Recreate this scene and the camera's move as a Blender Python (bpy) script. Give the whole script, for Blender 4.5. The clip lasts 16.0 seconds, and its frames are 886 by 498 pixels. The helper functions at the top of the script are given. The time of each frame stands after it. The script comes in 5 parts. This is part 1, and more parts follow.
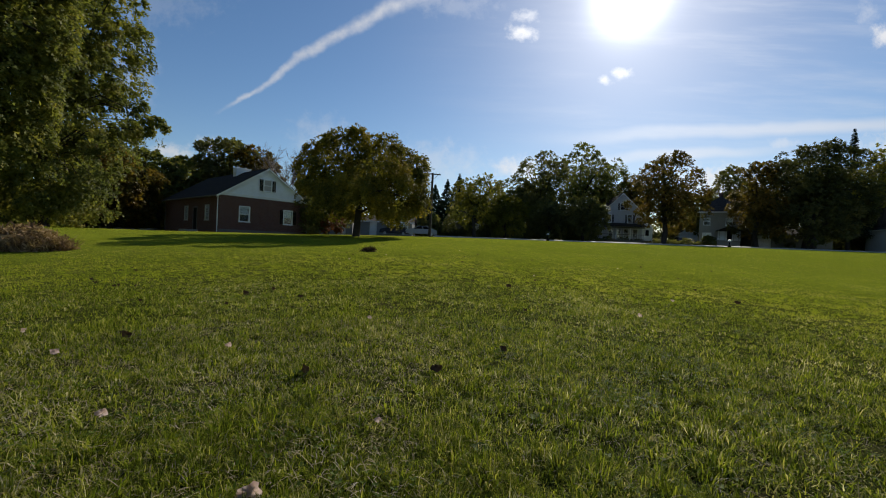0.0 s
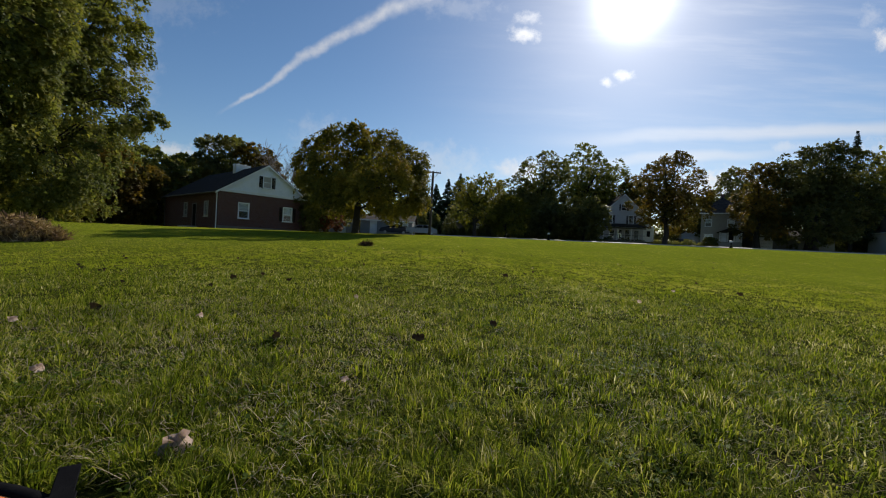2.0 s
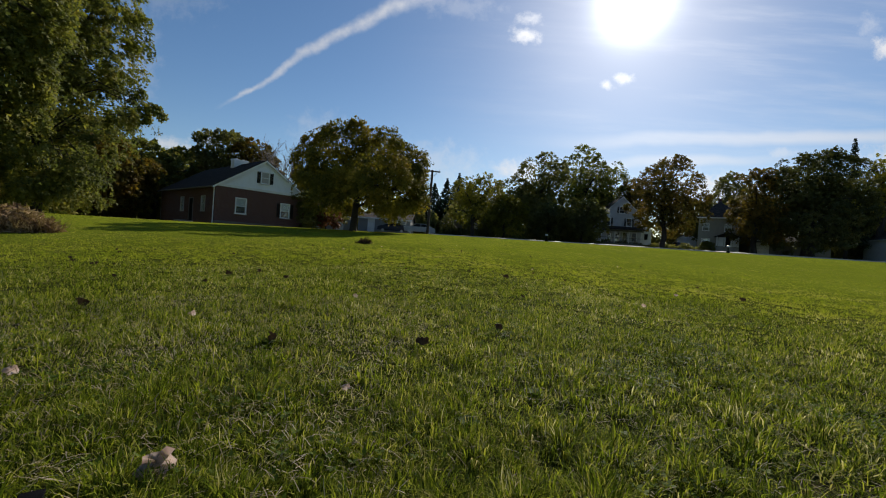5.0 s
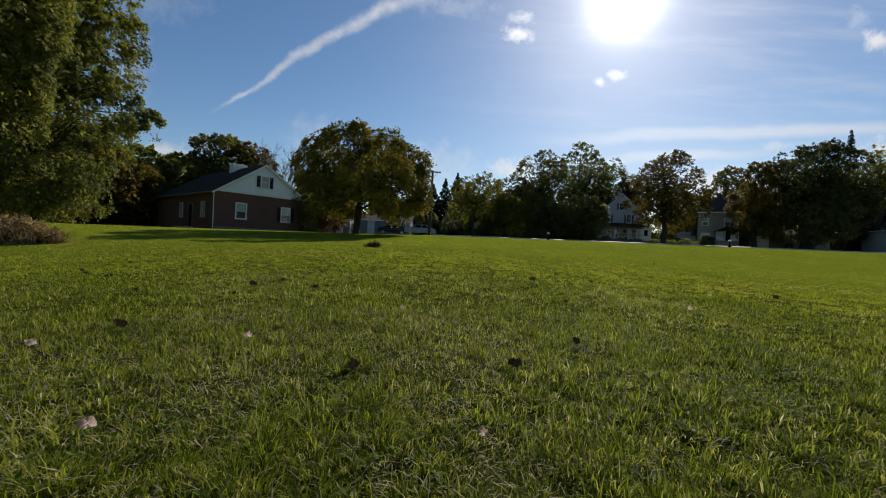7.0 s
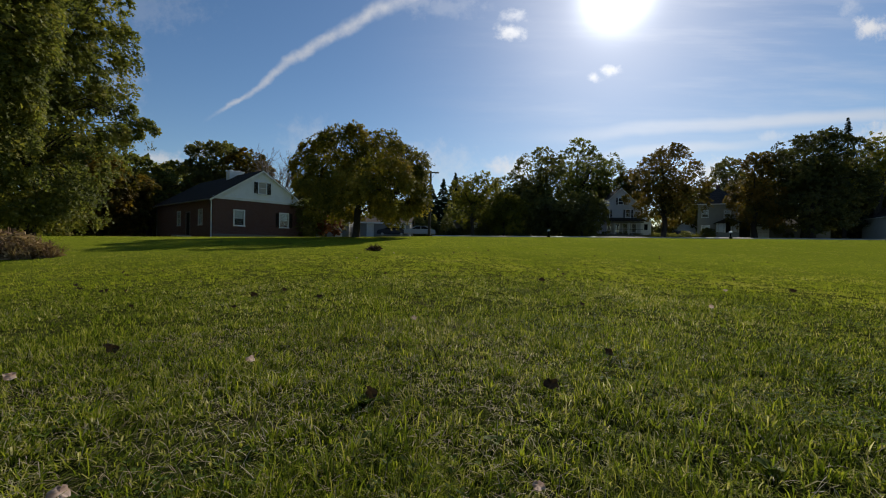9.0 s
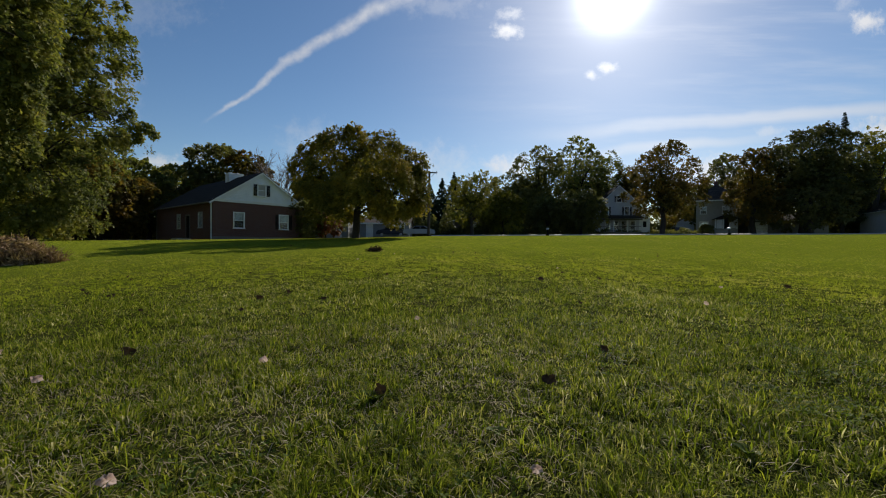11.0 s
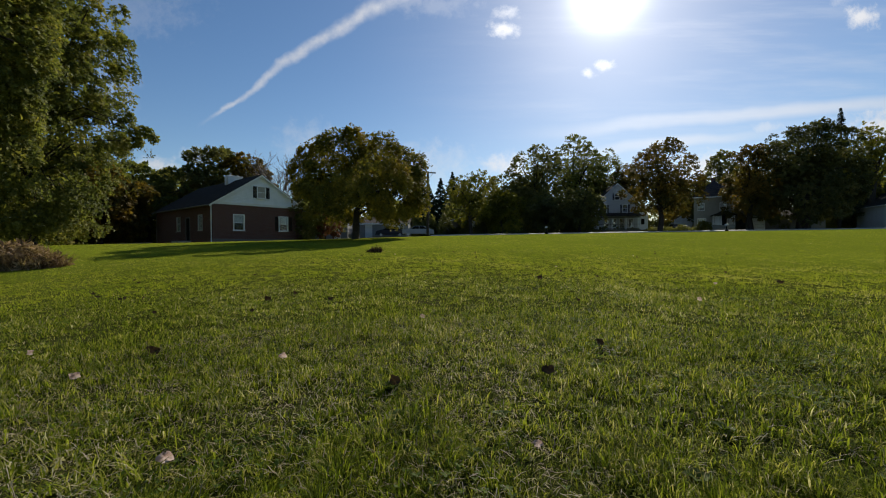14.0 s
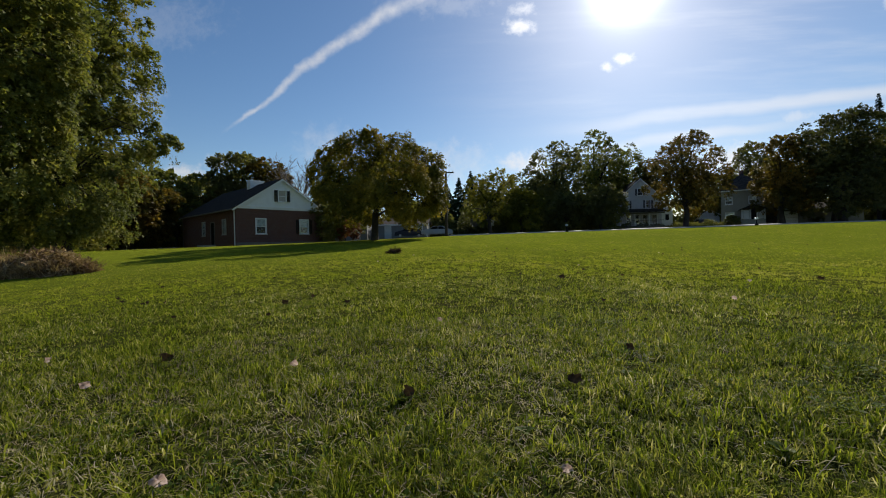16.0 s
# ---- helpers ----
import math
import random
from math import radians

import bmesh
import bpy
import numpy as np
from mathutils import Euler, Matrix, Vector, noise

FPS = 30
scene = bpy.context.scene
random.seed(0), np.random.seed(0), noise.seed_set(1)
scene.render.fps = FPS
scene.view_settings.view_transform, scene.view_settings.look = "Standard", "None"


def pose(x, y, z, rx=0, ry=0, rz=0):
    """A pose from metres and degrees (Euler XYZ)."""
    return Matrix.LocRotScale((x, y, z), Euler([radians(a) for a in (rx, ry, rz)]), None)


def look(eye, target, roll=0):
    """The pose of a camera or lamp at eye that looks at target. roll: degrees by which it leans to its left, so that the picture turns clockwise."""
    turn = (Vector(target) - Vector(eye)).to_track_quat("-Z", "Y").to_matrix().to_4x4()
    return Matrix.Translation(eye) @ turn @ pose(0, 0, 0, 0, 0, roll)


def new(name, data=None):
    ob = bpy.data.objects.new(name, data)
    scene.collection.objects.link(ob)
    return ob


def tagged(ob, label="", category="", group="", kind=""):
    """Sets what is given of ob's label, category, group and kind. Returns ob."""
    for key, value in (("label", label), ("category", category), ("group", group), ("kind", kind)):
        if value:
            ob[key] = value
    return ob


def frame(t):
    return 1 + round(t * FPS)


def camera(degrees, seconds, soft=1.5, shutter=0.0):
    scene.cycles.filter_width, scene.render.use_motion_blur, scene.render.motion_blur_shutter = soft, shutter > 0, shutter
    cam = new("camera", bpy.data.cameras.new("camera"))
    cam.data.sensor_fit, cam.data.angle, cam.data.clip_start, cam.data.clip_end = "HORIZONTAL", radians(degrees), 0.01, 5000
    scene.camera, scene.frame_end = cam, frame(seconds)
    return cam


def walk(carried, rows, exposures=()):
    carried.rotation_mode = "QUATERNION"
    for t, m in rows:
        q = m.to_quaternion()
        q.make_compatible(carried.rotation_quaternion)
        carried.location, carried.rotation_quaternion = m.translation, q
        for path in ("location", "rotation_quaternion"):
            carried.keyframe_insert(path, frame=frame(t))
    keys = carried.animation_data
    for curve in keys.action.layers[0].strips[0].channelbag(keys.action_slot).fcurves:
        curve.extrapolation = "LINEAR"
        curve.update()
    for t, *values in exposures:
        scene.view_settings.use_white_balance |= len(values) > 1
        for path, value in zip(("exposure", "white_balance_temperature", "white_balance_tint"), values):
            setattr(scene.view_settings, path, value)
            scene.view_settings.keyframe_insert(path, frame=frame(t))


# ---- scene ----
cam = camera(94.9, 16.0, soft=1.05)
PATH = [
    (0, (0.428, -0.555, 0.896), (0.405, 1.444, 0.866), 2.7),
    (0.5, (0.453, -0.510, 0.669), (0.429, 1.489, 0.643), 2.5),
    (1, (0.498, -0.476, 0.637), (0.471, 1.523, 0.612), 2.6),
    (1.5, (0.521, -0.430, 0.637), (0.493, 1.570, 0.611), 2.0),
    (2, (0.553, -0.364, 0.637), (0.525, 1.636, 0.612), 3.1),
    (2.5, (0.572, -0.308, 0.622), (0.545, 1.692, 0.596), 2.7),
    (3, (0.581, -0.268, 0.607), (0.553, 1.731, 0.583), 3.1),
    (5.5, (0.405, -0.206, 0.635), (0.392, 1.794, 0.607), 4.2),
    (6, (0.168, -0.128, 0.626), (0.163, 1.872, 0.601), 2.8),
    (6.5, (-0.015, -0.045, 0.645), (-0.021, 1.955, 0.621), -1.2),
    (7, (-0.037, 0.016, 0.661), (-0.038, 2.015, 0.635), 2.9),
    (7.5, (-0.132, 0.080, 0.671), (-0.131, 2.080, 0.646), 3.3),
    (8, (-0.255, 0.167, 0.681), (-0.255, 2.167, 0.658), -1.3),
    (8.5, (-0.215, 0.225, 0.695), (-0.214, 2.225, 0.670), 1.1),
    (9, (-0.155, 0.255, 0.706), (-0.153, 2.255, 0.681), 1.1),
    (11.5, (-0.177, 0.089, 0.737), (-0.172, 2.089, 0.709), 0.3),
    (12, (-0.185, 0.019, 0.738), (-0.177, 2.019, 0.711), 0.4),
    (12.5, (-0.211, -0.156, 0.728), (-0.204, 1.843, 0.699), 0.0),
    (13, (-0.227, -0.209, 0.735), (-0.218, 1.791, 0.707), -0.2),
    (13.5, (-0.223, -0.147, 0.755), (-0.214, 1.853, 0.726), 0.0),
    (14, (-0.217, -0.058, 0.752), (-0.207, 1.942, 0.722), -0.3),
    (14.5, (-0.224, -0.002, 0.758), (-0.214, 1.998, 0.730), -0.7),
    (15, (-0.226, 0.039, 0.755), (-0.213, 2.039, 0.729), -0.4),
    (15.5, (-0.201, 0.097, 0.766), (-0.187, 2.097, 0.739), -0.7),
    (16, (-0.195, 0.095, 0.754), (-0.280, 2.093, 0.725), -1.3),
]
walk(cam, [(t, look(eye, target, roll)) for t, eye, target, roll in PATH], [(0, 0.2), (5.5, 0.2), (7, 0.18), (8.5, 0.08), (9.2, 0.08), (11.5, 0.17), (12.5, 0.2), (15.5, 0.27), (16, 0.27)])

# ---- world, sun, exposure ----
SUN_AZ, SUN_EL = 22.5, 31.0          # degrees to the right of +y, and up
GLARE_EL = 29.9                      # the sky's glare is placed lower, to fit the camera's view


def nd(tree, kind, operation=None, use_clamp=False, interpolation_type=None, data_type=None, blend_type=None, sky_type=None, sun_disc=None):
    n = tree.nodes.new(kind)
    if operation:
        n.operation = operation
    if use_clamp:
        n.use_clamp = True
    if interpolation_type:
        n.interpolation_type = interpolation_type
    if data_type:
        n.data_type = data_type
    if blend_type:
        n.blend_type = blend_type
    if sky_type:
        n.sky_type = sky_type
    if sun_disc is not None:
        n.sun_disc = sun_disc
    return n


def setin(tree, sock, v):
    if hasattr(v, "is_output") or isinstance(v, bpy.types.NodeSocket):
        tree.links.new(v, sock)
    else:
        sock.default_value = v


def mth(tree, op, a, b=0.0, c=0.0, clamp=False):
    n = nd(tree, "ShaderNodeMath", operation=op, use_clamp=clamp)
    for i, v in enumerate((a, b, c)):
        setin(tree, n.inputs[i], v)
    return n.outputs[0]


def ramp01(tree, v, lo, hi):
    n = nd(tree, "ShaderNodeMapRange", interpolation_type="SMOOTHSTEP")
    for i, s in enumerate((v, lo, hi, 0.0, 1.0)):
        setin(tree, n.inputs[i], s)
    return n.outputs[0]


def noise_node(tree, vec, scale, detail=3.0, rough=0.55):
    n = nd(tree, "ShaderNodeTexNoise")
    if vec is not None:
        tree.links.new(vec, n.inputs["Vector"])
    n.inputs["Scale"].default_value, n.inputs["Detail"].default_value, n.inputs["Roughness"].default_value = scale, detail, rough
    return n.outputs["Fac"]


def mixc(tree, fac, a, b, mode="MIX"):
    n = nd(tree, "ShaderNodeMix", data_type="RGBA", blend_type=mode)
    for i, v in ((0, fac), (6, a), (7, b)):
        setin(tree, n.inputs[i], (*v, 1.0) if isinstance(v, tuple) and len(v) == 3 else v)
    return n.outputs[2]


def make_world():
    world = bpy.data.worlds.new("sky")
    world.use_nodes = True
    scene.world = world
    t = world.node_tree
    t.nodes.clear()
    sky = nd(t, "ShaderNodeTexSky", sky_type="NISHITA", sun_disc=False)
    sky.sun_elevation, sky.sun_rotation = radians(SUN_EL), radians(SUN_AZ)
    sky.air_density, sky.dust_density, sky.ozone_density, sky.altitude = 1.0, 0.25, 2.5, 0.0
    co = nd(t, "ShaderNodeTexCoord").outputs["Generated"]
    sep = nd(t, "ShaderNodeSeparateXYZ")
    t.links.new(co, sep.inputs[0])
    x, y, z = sep.outputs
    ahead = ramp01(t, y, 0.05, 0.2)
    ys = mth(t, "MAXIMUM", y, 0.08)
    u, v = mth(t, "DIVIDE", x, ys), mth(t, "DIVIDE", z, ys)
    uv = nd(t, "ShaderNodeCombineXYZ")
    t.links.new(u, uv.inputs[0]), t.links.new(v, uv.inputs[1])
    uv = uv.outputs[0]
    n_big, n_fine, n_mid = noise_node(t, uv, 3.0, 4), noise_node(t, uv, 22.0, 5, 0.6), noise_node(t, uv, 9.0, 4)
    n_puff = noise_node(t, uv, 34.0, 5, 0.62)
    st = nd(t, "ShaderNodeMapping")
    st.inputs["Scale"].default_value = (1.6, 13.0, 1.0)
    st.inputs["Rotation"].default_value = (0, 0, radians(-5))
    t.links.new(uv, st.inputs[0])
    n_streak = noise_node(t, st.outputs[0], 1.3, 5, 0.6)

    # aeroplane trail
    du = mth(t, "ADD", u, 0.101)
    f = mth(t, "ADD", mth(t, "ADD", 0.6, mth(t, "MULTIPLY", du, 0.498)), mth(t, "MULTIPLY", mth(t, "MULTIPLY", du, du), -0.302))
    d = mth(t, "ADD", mth(t, "SUBTRACT", v, f), mth(t, "MULTIPLY", mth(t, "SUBTRACT", n_mid, 0.5), 0.07))
    wid = mth(t, "ADD", 0.033, mth(t, "MULTIPLY", du, 0.052))
    tr = mth(t, "SUBTRACT", 1.0, ramp01(t, mth(t, "DIVIDE", mth(t, "ABSOLUTE", d), wid), 0.0, 1.1))
    tr = mth(t, "MULTIPLY", tr, ramp01(t, u, -0.60, -0.50))
    tr = mth(t, "MULTIPLY", tr, mth(t, "SUBTRACT", 1.0, ramp01(t, u, -0.12, 0.12)))
    tr = mth(t, "MULTIPLY", tr, mth(t, "ADD", 0.0, mth(t, "MULTIPLY", n_fine, 1.4)))

    # puffs: place, size, strength
    mask = mth(t, "MULTIPLY", tr, 0.74)
    for pu, pv, su, sv, k in ((0.155, 0.522, 0.04, 0.022, 1.1), (0.165, 0.557, 0.032, 0.018, 0.75), (0.40, 0.433, 0.024, 0.015, 1.0), (0.362, 0.414, 0.018, 0.012, 0.9),
                              (1.03, 0.55, 0.044, 0.03, 1.15), (0.98, 0.60, 0.03, 0.03, 0.4), (0.66, 0.172, 0.13, 0.05, 1.2), (-0.70, 0.192, 0.06, 0.02, 1.0), (-0.60, 0.215, 0.05, 0.02, 0.8),
                              (-0.32, 0.245, 0.08, 0.05, 0.35), (1.12, 0.28, 0.12, 0.06, 1.2), (-0.75, 0.57, 0.16, 0.07, 0.17), (-0.8, 0.40, 0.06, 0.14, 0.25),
                              (-0.05, 0.195, 0.14, 0.05, 0.4), (0.0, 0.58, 0.1, 0.03, 0.25), (-0.07, 0.59, 0.1, 0.03, 0.3), (0.8, 0.28, 0.05, 0.016, 0.55), (0.17, 0.19, 0.07, 0.03, 1.0)):
        a = mth(t, "DIVIDE", mth(t, "SUBTRACT", u, pu), su)
        b = mth(t, "DIVIDE", mth(t, "SUBTRACT", v, pv), sv)
        r = mth(t, "SQRT", mth(t, "ADD", mth(t, "MULTIPLY", a, a), mth(t, "MULTIPLY", b, b)))
        r = mth(t, "ADD", r, mth(t, "MULTIPLY", mth(t, "SUBTRACT", n_puff, 0.5), 2.6))
        g = mth(t, "MULTIPLY", mth(t, "SUBTRACT", 1.0, ramp01(t, r, -0.1, 1.35)), 0.78 * k)
        mask = mth(t, "MAXIMUM", mask, g)
    # low streaks of cirrus on the sun's side
    line = mth(t, "SUBTRACT", v, mth(t, "ADD", 0.248, mth(t, "MULTIPLY", u, 0.085)))
    line = mth(t, "ADD", line, mth(t, "MULTIPLY", mth(t, "SUBTRACT", n_big, 0.5), 0.05))
    ln = mth(t, "SUBTRACT", 1.0, ramp01(t, mth(t, "ABSOLUTE", line), 0.002, 0.026))
    low = mth(t, "SUBTRACT", 1.0, ramp01(t, mth(t, "ABSOLUTE", mth(t, "ADD", line, 0.055)), 0.002, 0.022))
    ln = mth(t, "MAXIMUM", ln, mth(t, "MULTIPLY", low, mth(t, "SUBTRACT", 1.0, ramp01(t, u, 0.5, 1.0))))
    ln = mth(t, "MULTIPLY", mth(t, "MULTIPLY", ln, ramp01(t, u, 0.12, 0.6)), mth(t, "ADD", 0.15, mth(t, "MULTIPLY", n_streak, 0.7)))
    mask = mth(t, "MAXIMUM", mask, ln)
    veil = mth(t, "MULTIPLY", ramp01(t, n_streak, 0.42, 0.75), mth(t, "MULTIPLY", ramp01(t, u, -0.25, 0.7), 0.19))
    veil = mth(t, "MULTIPLY", veil, ramp01(t, v, 0.1, 0.25))
    mask = mth(t, "MAXIMUM", mask, veil)
    mask = mth(t, "MULTIPLY", mth(t, "MINIMUM", mask, 1.0), ahead)

    # the sun's own aureole
    dot = nd(t, "ShaderNodeVectorMath", operation="DOT_PRODUCT")
    t.links.new(co, dot.inputs[0])
    ce = math.cos(radians(GLARE_EL))
    dot.inputs[1].default_value = (math.sin(radians(SUN_AZ)) * ce, math.cos(radians(SUN_AZ)) * ce, math.sin(radians(GLARE_EL)))
    c = mth(t, "MAXIMUM", dot.outputs["Value"], 0.0)
    aur = mth(t, "ADD", mth(t, "MULTIPLY", mth(t, "POWER", c, 700.0), 22.0), mth(t, "MULTIPLY", mth(t, "POWER", c, 80.0), 2.0))
    aur = mth(t, "ADD", aur, mth(t, "MULTIPLY", mth(t, "POWER", c, 18.0), SKY_GLOW))
    cloud = mth(t, "ADD", 7.5, mth(t, "MULTIPLY", mth(t, "POWER", c, 14.0), 6.0))
    comb = nd(t, "ShaderNodeCombineXYZ")
    for i, k in enumerate((1.0, 1.0, 1.02)):
        t.links.new(mth(t, "MULTIPLY", cloud, k), comb.inputs[i])
    hsv = nd(t, "ShaderNodeHueSaturation")
    hsv.inputs["Saturation"].default_value = 1.15
    hsv.inputs["Hue"].default_value = 0.501
    t.links.new(sky.outputs[0], hsv.inputs["Color"])
    col = mixc(t, mask, hsv.outputs[0], comb.outputs[0])
    glow = nd(t, "ShaderNodeCombineXYZ")
    for i, k in enumerate((1.0, 1.0, 0.97)):
        t.links.new(mth(t, "MULTIPLY", aur, k), glow.inputs[i])
    col = mixc(t, 1.0, col, glow.outputs[0], "ADD")
    bg = nd(t, "ShaderNodeBackground")
    t.links.new(col, bg.inputs[0])
    bg.inputs[1].default_value = SKY_STRENGTH
    t.links.new(bg.outputs[0], nd(t, "ShaderNodeOutputWorld").inputs[0])


SKY_STRENGTH, SKY_GLOW = 0.077, 0.58
make_world()
sun_data = bpy.data.lights.new("sun", "SUN")
sun_data.energy, sun_data.angle, sun_data.color = 5.0, radians(0.5), (1.0, 0.93, 0.82)
sun = new("sun", sun_data)
_sd = Vector((math.sin(radians(SUN_AZ)) * math.cos(radians(SUN_EL)), math.cos(radians(SUN_AZ)) * math.cos(radians(SUN_EL)), math.sin(radians(SUN_EL))))
sun.matrix_world = look((0, 0, 60), Vector((0, 0, 60)) - _sd)

# ---- materials ----


def material(name, rough=0.7, metallic=0.0, spec=0.4):
    m = bpy.data.materials.new(name)
    m.use_nodes = True
    b = m.node_tree.nodes["Principled BSDF"]
    b.inputs["Roughness"].default_value, b.inputs["Metallic"].default_value = rough, metallic
    b.inputs["Specular IOR Level"].default_value = spec
    return m, m.node_tree, b


def obj_co(t):
    return nd(t, "ShaderNodeTexCoord").outputs["Object"]


def bump(t, b, height, strength=0.3, dist=0.02):
    n = nd(t, "ShaderNodeBump")
    n.inputs["Strength"].default_value, n.inputs["Distance"].default_value = strength, dist
    t.links.new(height, n.inputs["Height"])
    t.links.new(n.outputs[0], b.inputs["Normal"])


def worn(name, col, dark, rough=0.7, scale=3.0, fine=40.0, relief=0.2, metallic=0.0, spec=0.4):
    """A plain painted or natural surface, stained at two scales."""
    m, t, b = material(name, rough, metallic, spec)
    co = obj_co(t)
    a, f = noise_node(t, co, scale, 4), noise_node(t, co, fine, 3)
    fac = mth(t, "ADD", mth(t, "MULTIPLY", ramp01(t, a, 0.35, 0.7), 0.6), mth(t, "MULTIPLY", f, 0.4))
    t.links.new(mixc(t, fac, col, dark), b.inputs["Base Color"])
    bump(t, b, f, relief, 0.01)
    return m


def foliage(name, cols, trans=0.35, rough=0.55, patch=0.3, spread=0.45, glow=(0.55, 0.62, 0.06)):
    """Leaves: each piece takes its own tint, and whole boughs drift in colour."""
    m, t, b = material(name, rough, 0.0, 0.07)
    geo = nd(t, "ShaderNodeNewGeometry")
    rnd = geo.outputs["Random Per Island"]
    n = noise_node(t, obj_co(t), patch, 2)
    v = mth(t, "ADD", mth(t, "MULTIPLY", mth(t, "SUBTRACT", n, 0.5), 2.2), mth(t, "ADD", mth(t, "MULTIPLY", rnd, spread), 0.42 - spread / 2), clamp=True)
    cr = nd(t, "ShaderNodeValToRGB")
    el = cr.color_ramp.elements
    while len(el) < len(cols):
        el.new(0.5)
    for i, c in enumerate(cols):
        el[i].position = i / (len(cols) - 1)
        el[i].color = (*c, 1.0)
    t.links.new(v, cr.inputs[0])
    t.links.new(cr.outputs[0], b.inputs["Base Color"])
    tl = nd(t, "ShaderNodeBsdfTranslucent")
    t.links.new(mixc(t, 0.5, cr.outputs[0], glow, "OVERLAY"), tl.inputs[0])
    mx = nd(t, "ShaderNodeMixShader")
    mx.inputs[0].default_value = trans
    t.links.new(b.outputs[0], mx.inputs[1]), t.links.new(tl.outputs[0], mx.inputs[2])
    t.links.new(mx.outputs[0], t.nodes["Material Output"].inputs[0])
    return m


def grass_material(name, rough, spec, trans, vary=0.8, patch=0.9, shift=0.0):
    m, t, b = material(name, rough, 0.0, spec)
    rnd = nd(t, "ShaderNodeNewGeometry").outputs["Random Per Island"]
    co = obj_co(t)
    n1, n2 = noise_node(t, co, 0.5, 3), noise_node(t, co, 8.0, 4)
    v = mth(t, "ADD", mth(t, "ADD", mth(t, "MULTIPLY", rnd, vary), 0.4 - vary / 2 + shift), mth(t, "MULTIPLY", mth(t, "SUBTRACT", n1, 0.5), 0.8))
    v = mth(t, "ADD", v, mth(t, "MULTIPLY", mth(t, "SUBTRACT", n2, 0.5), patch), clamp=True)
    cr = nd(t, "ShaderNodeValToRGB")
    stops = ((0.0, (0.03, 0.044, 0.005)), (0.22, (0.084, 0.116, 0.010)), (0.46, (0.175, 0.215, 0.017)), (0.68, (0.28, 0.295, 0.03)), (0.86, (0.34, 0.30, 0.10)), (1.0, (0.56, 0.5, 0.32)))
    el = cr.color_ramp.elements
    while len(el) < len(stops):
        el.new(0.5)
    for e, (p, c) in zip(el, stops):
        e.position, e.color = p, (*c, 1.0)
    t.links.new(v, cr.inputs[0])
    t.links.new(cr.outputs[0], b.inputs["Base Color"])
    tl = nd(t, "ShaderNodeBsdfTranslucent")
    t.links.new(mixc(t, 0.4, cr.outputs[0], (0.52, 0.56, 0.08), "OVERLAY"), tl.inputs[0])
    mx = nd(t, "ShaderNodeMixShader")
    mx.inputs[0].default_value = trans
    t.links.new(b.outputs[0], mx.inputs[1]), t.links.new(tl.outputs[0], mx.inputs[2])
    t.links.new(mx.outputs[0], t.nodes["Material Output"].inputs[0])
    return m


def ground_material():
    m, t, b = material("turf", 0.95, 0.0, 0.0)
    co = obj_co(t)
    big, mid, fine = noise_node(t, co, 0.12, 4), noise_node(t, co, 1.3, 4), noise_node(t, co, 28.0, 4, 0.7)
    c = mixc(t, ramp01(t, fine, 0.3, 0.7), (0.09, 0.113, 0.012), (0.20, 0.232, 0.021))
    c = mixc(t, mth(t, "MULTIPLY", ramp01(t, big, 0.45, 0.7), 0.45), c, (0.15, 0.18, 0.022))
    c = mixc(t, mth(t, "MULTIPLY", ramp01(t, mid, 0.55, 0.75), 0.3), c, (0.15, 0.13, 0.045))
    # thatch and soil with the shade between tufts painted in; averaged sward further out
    thatch_shade = mixc(t, ramp01(t, fine, 0.3, 0.7), (0.022, 0.027, 0.008), (0.06, 0.066, 0.015))
    thatch_shade = mixc(t, mth(t, "MULTIPLY", ramp01(t, mid, 0.5, 0.7), 0.5), thatch_shade, (0.06, 0.05, 0.025))
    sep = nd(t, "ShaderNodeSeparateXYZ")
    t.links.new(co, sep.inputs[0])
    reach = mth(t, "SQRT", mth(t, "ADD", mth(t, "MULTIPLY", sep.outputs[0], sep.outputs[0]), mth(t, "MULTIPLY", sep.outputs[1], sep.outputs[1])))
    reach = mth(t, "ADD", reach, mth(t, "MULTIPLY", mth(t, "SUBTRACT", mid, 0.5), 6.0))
    c = mixc(t, ramp01(t, reach, 5.0, 22.0), thatch_shade, c)
    t.links.new(c, b.inputs["Base Color"])
    bump(t, b, fine, 0.9, 0.05)
    return m


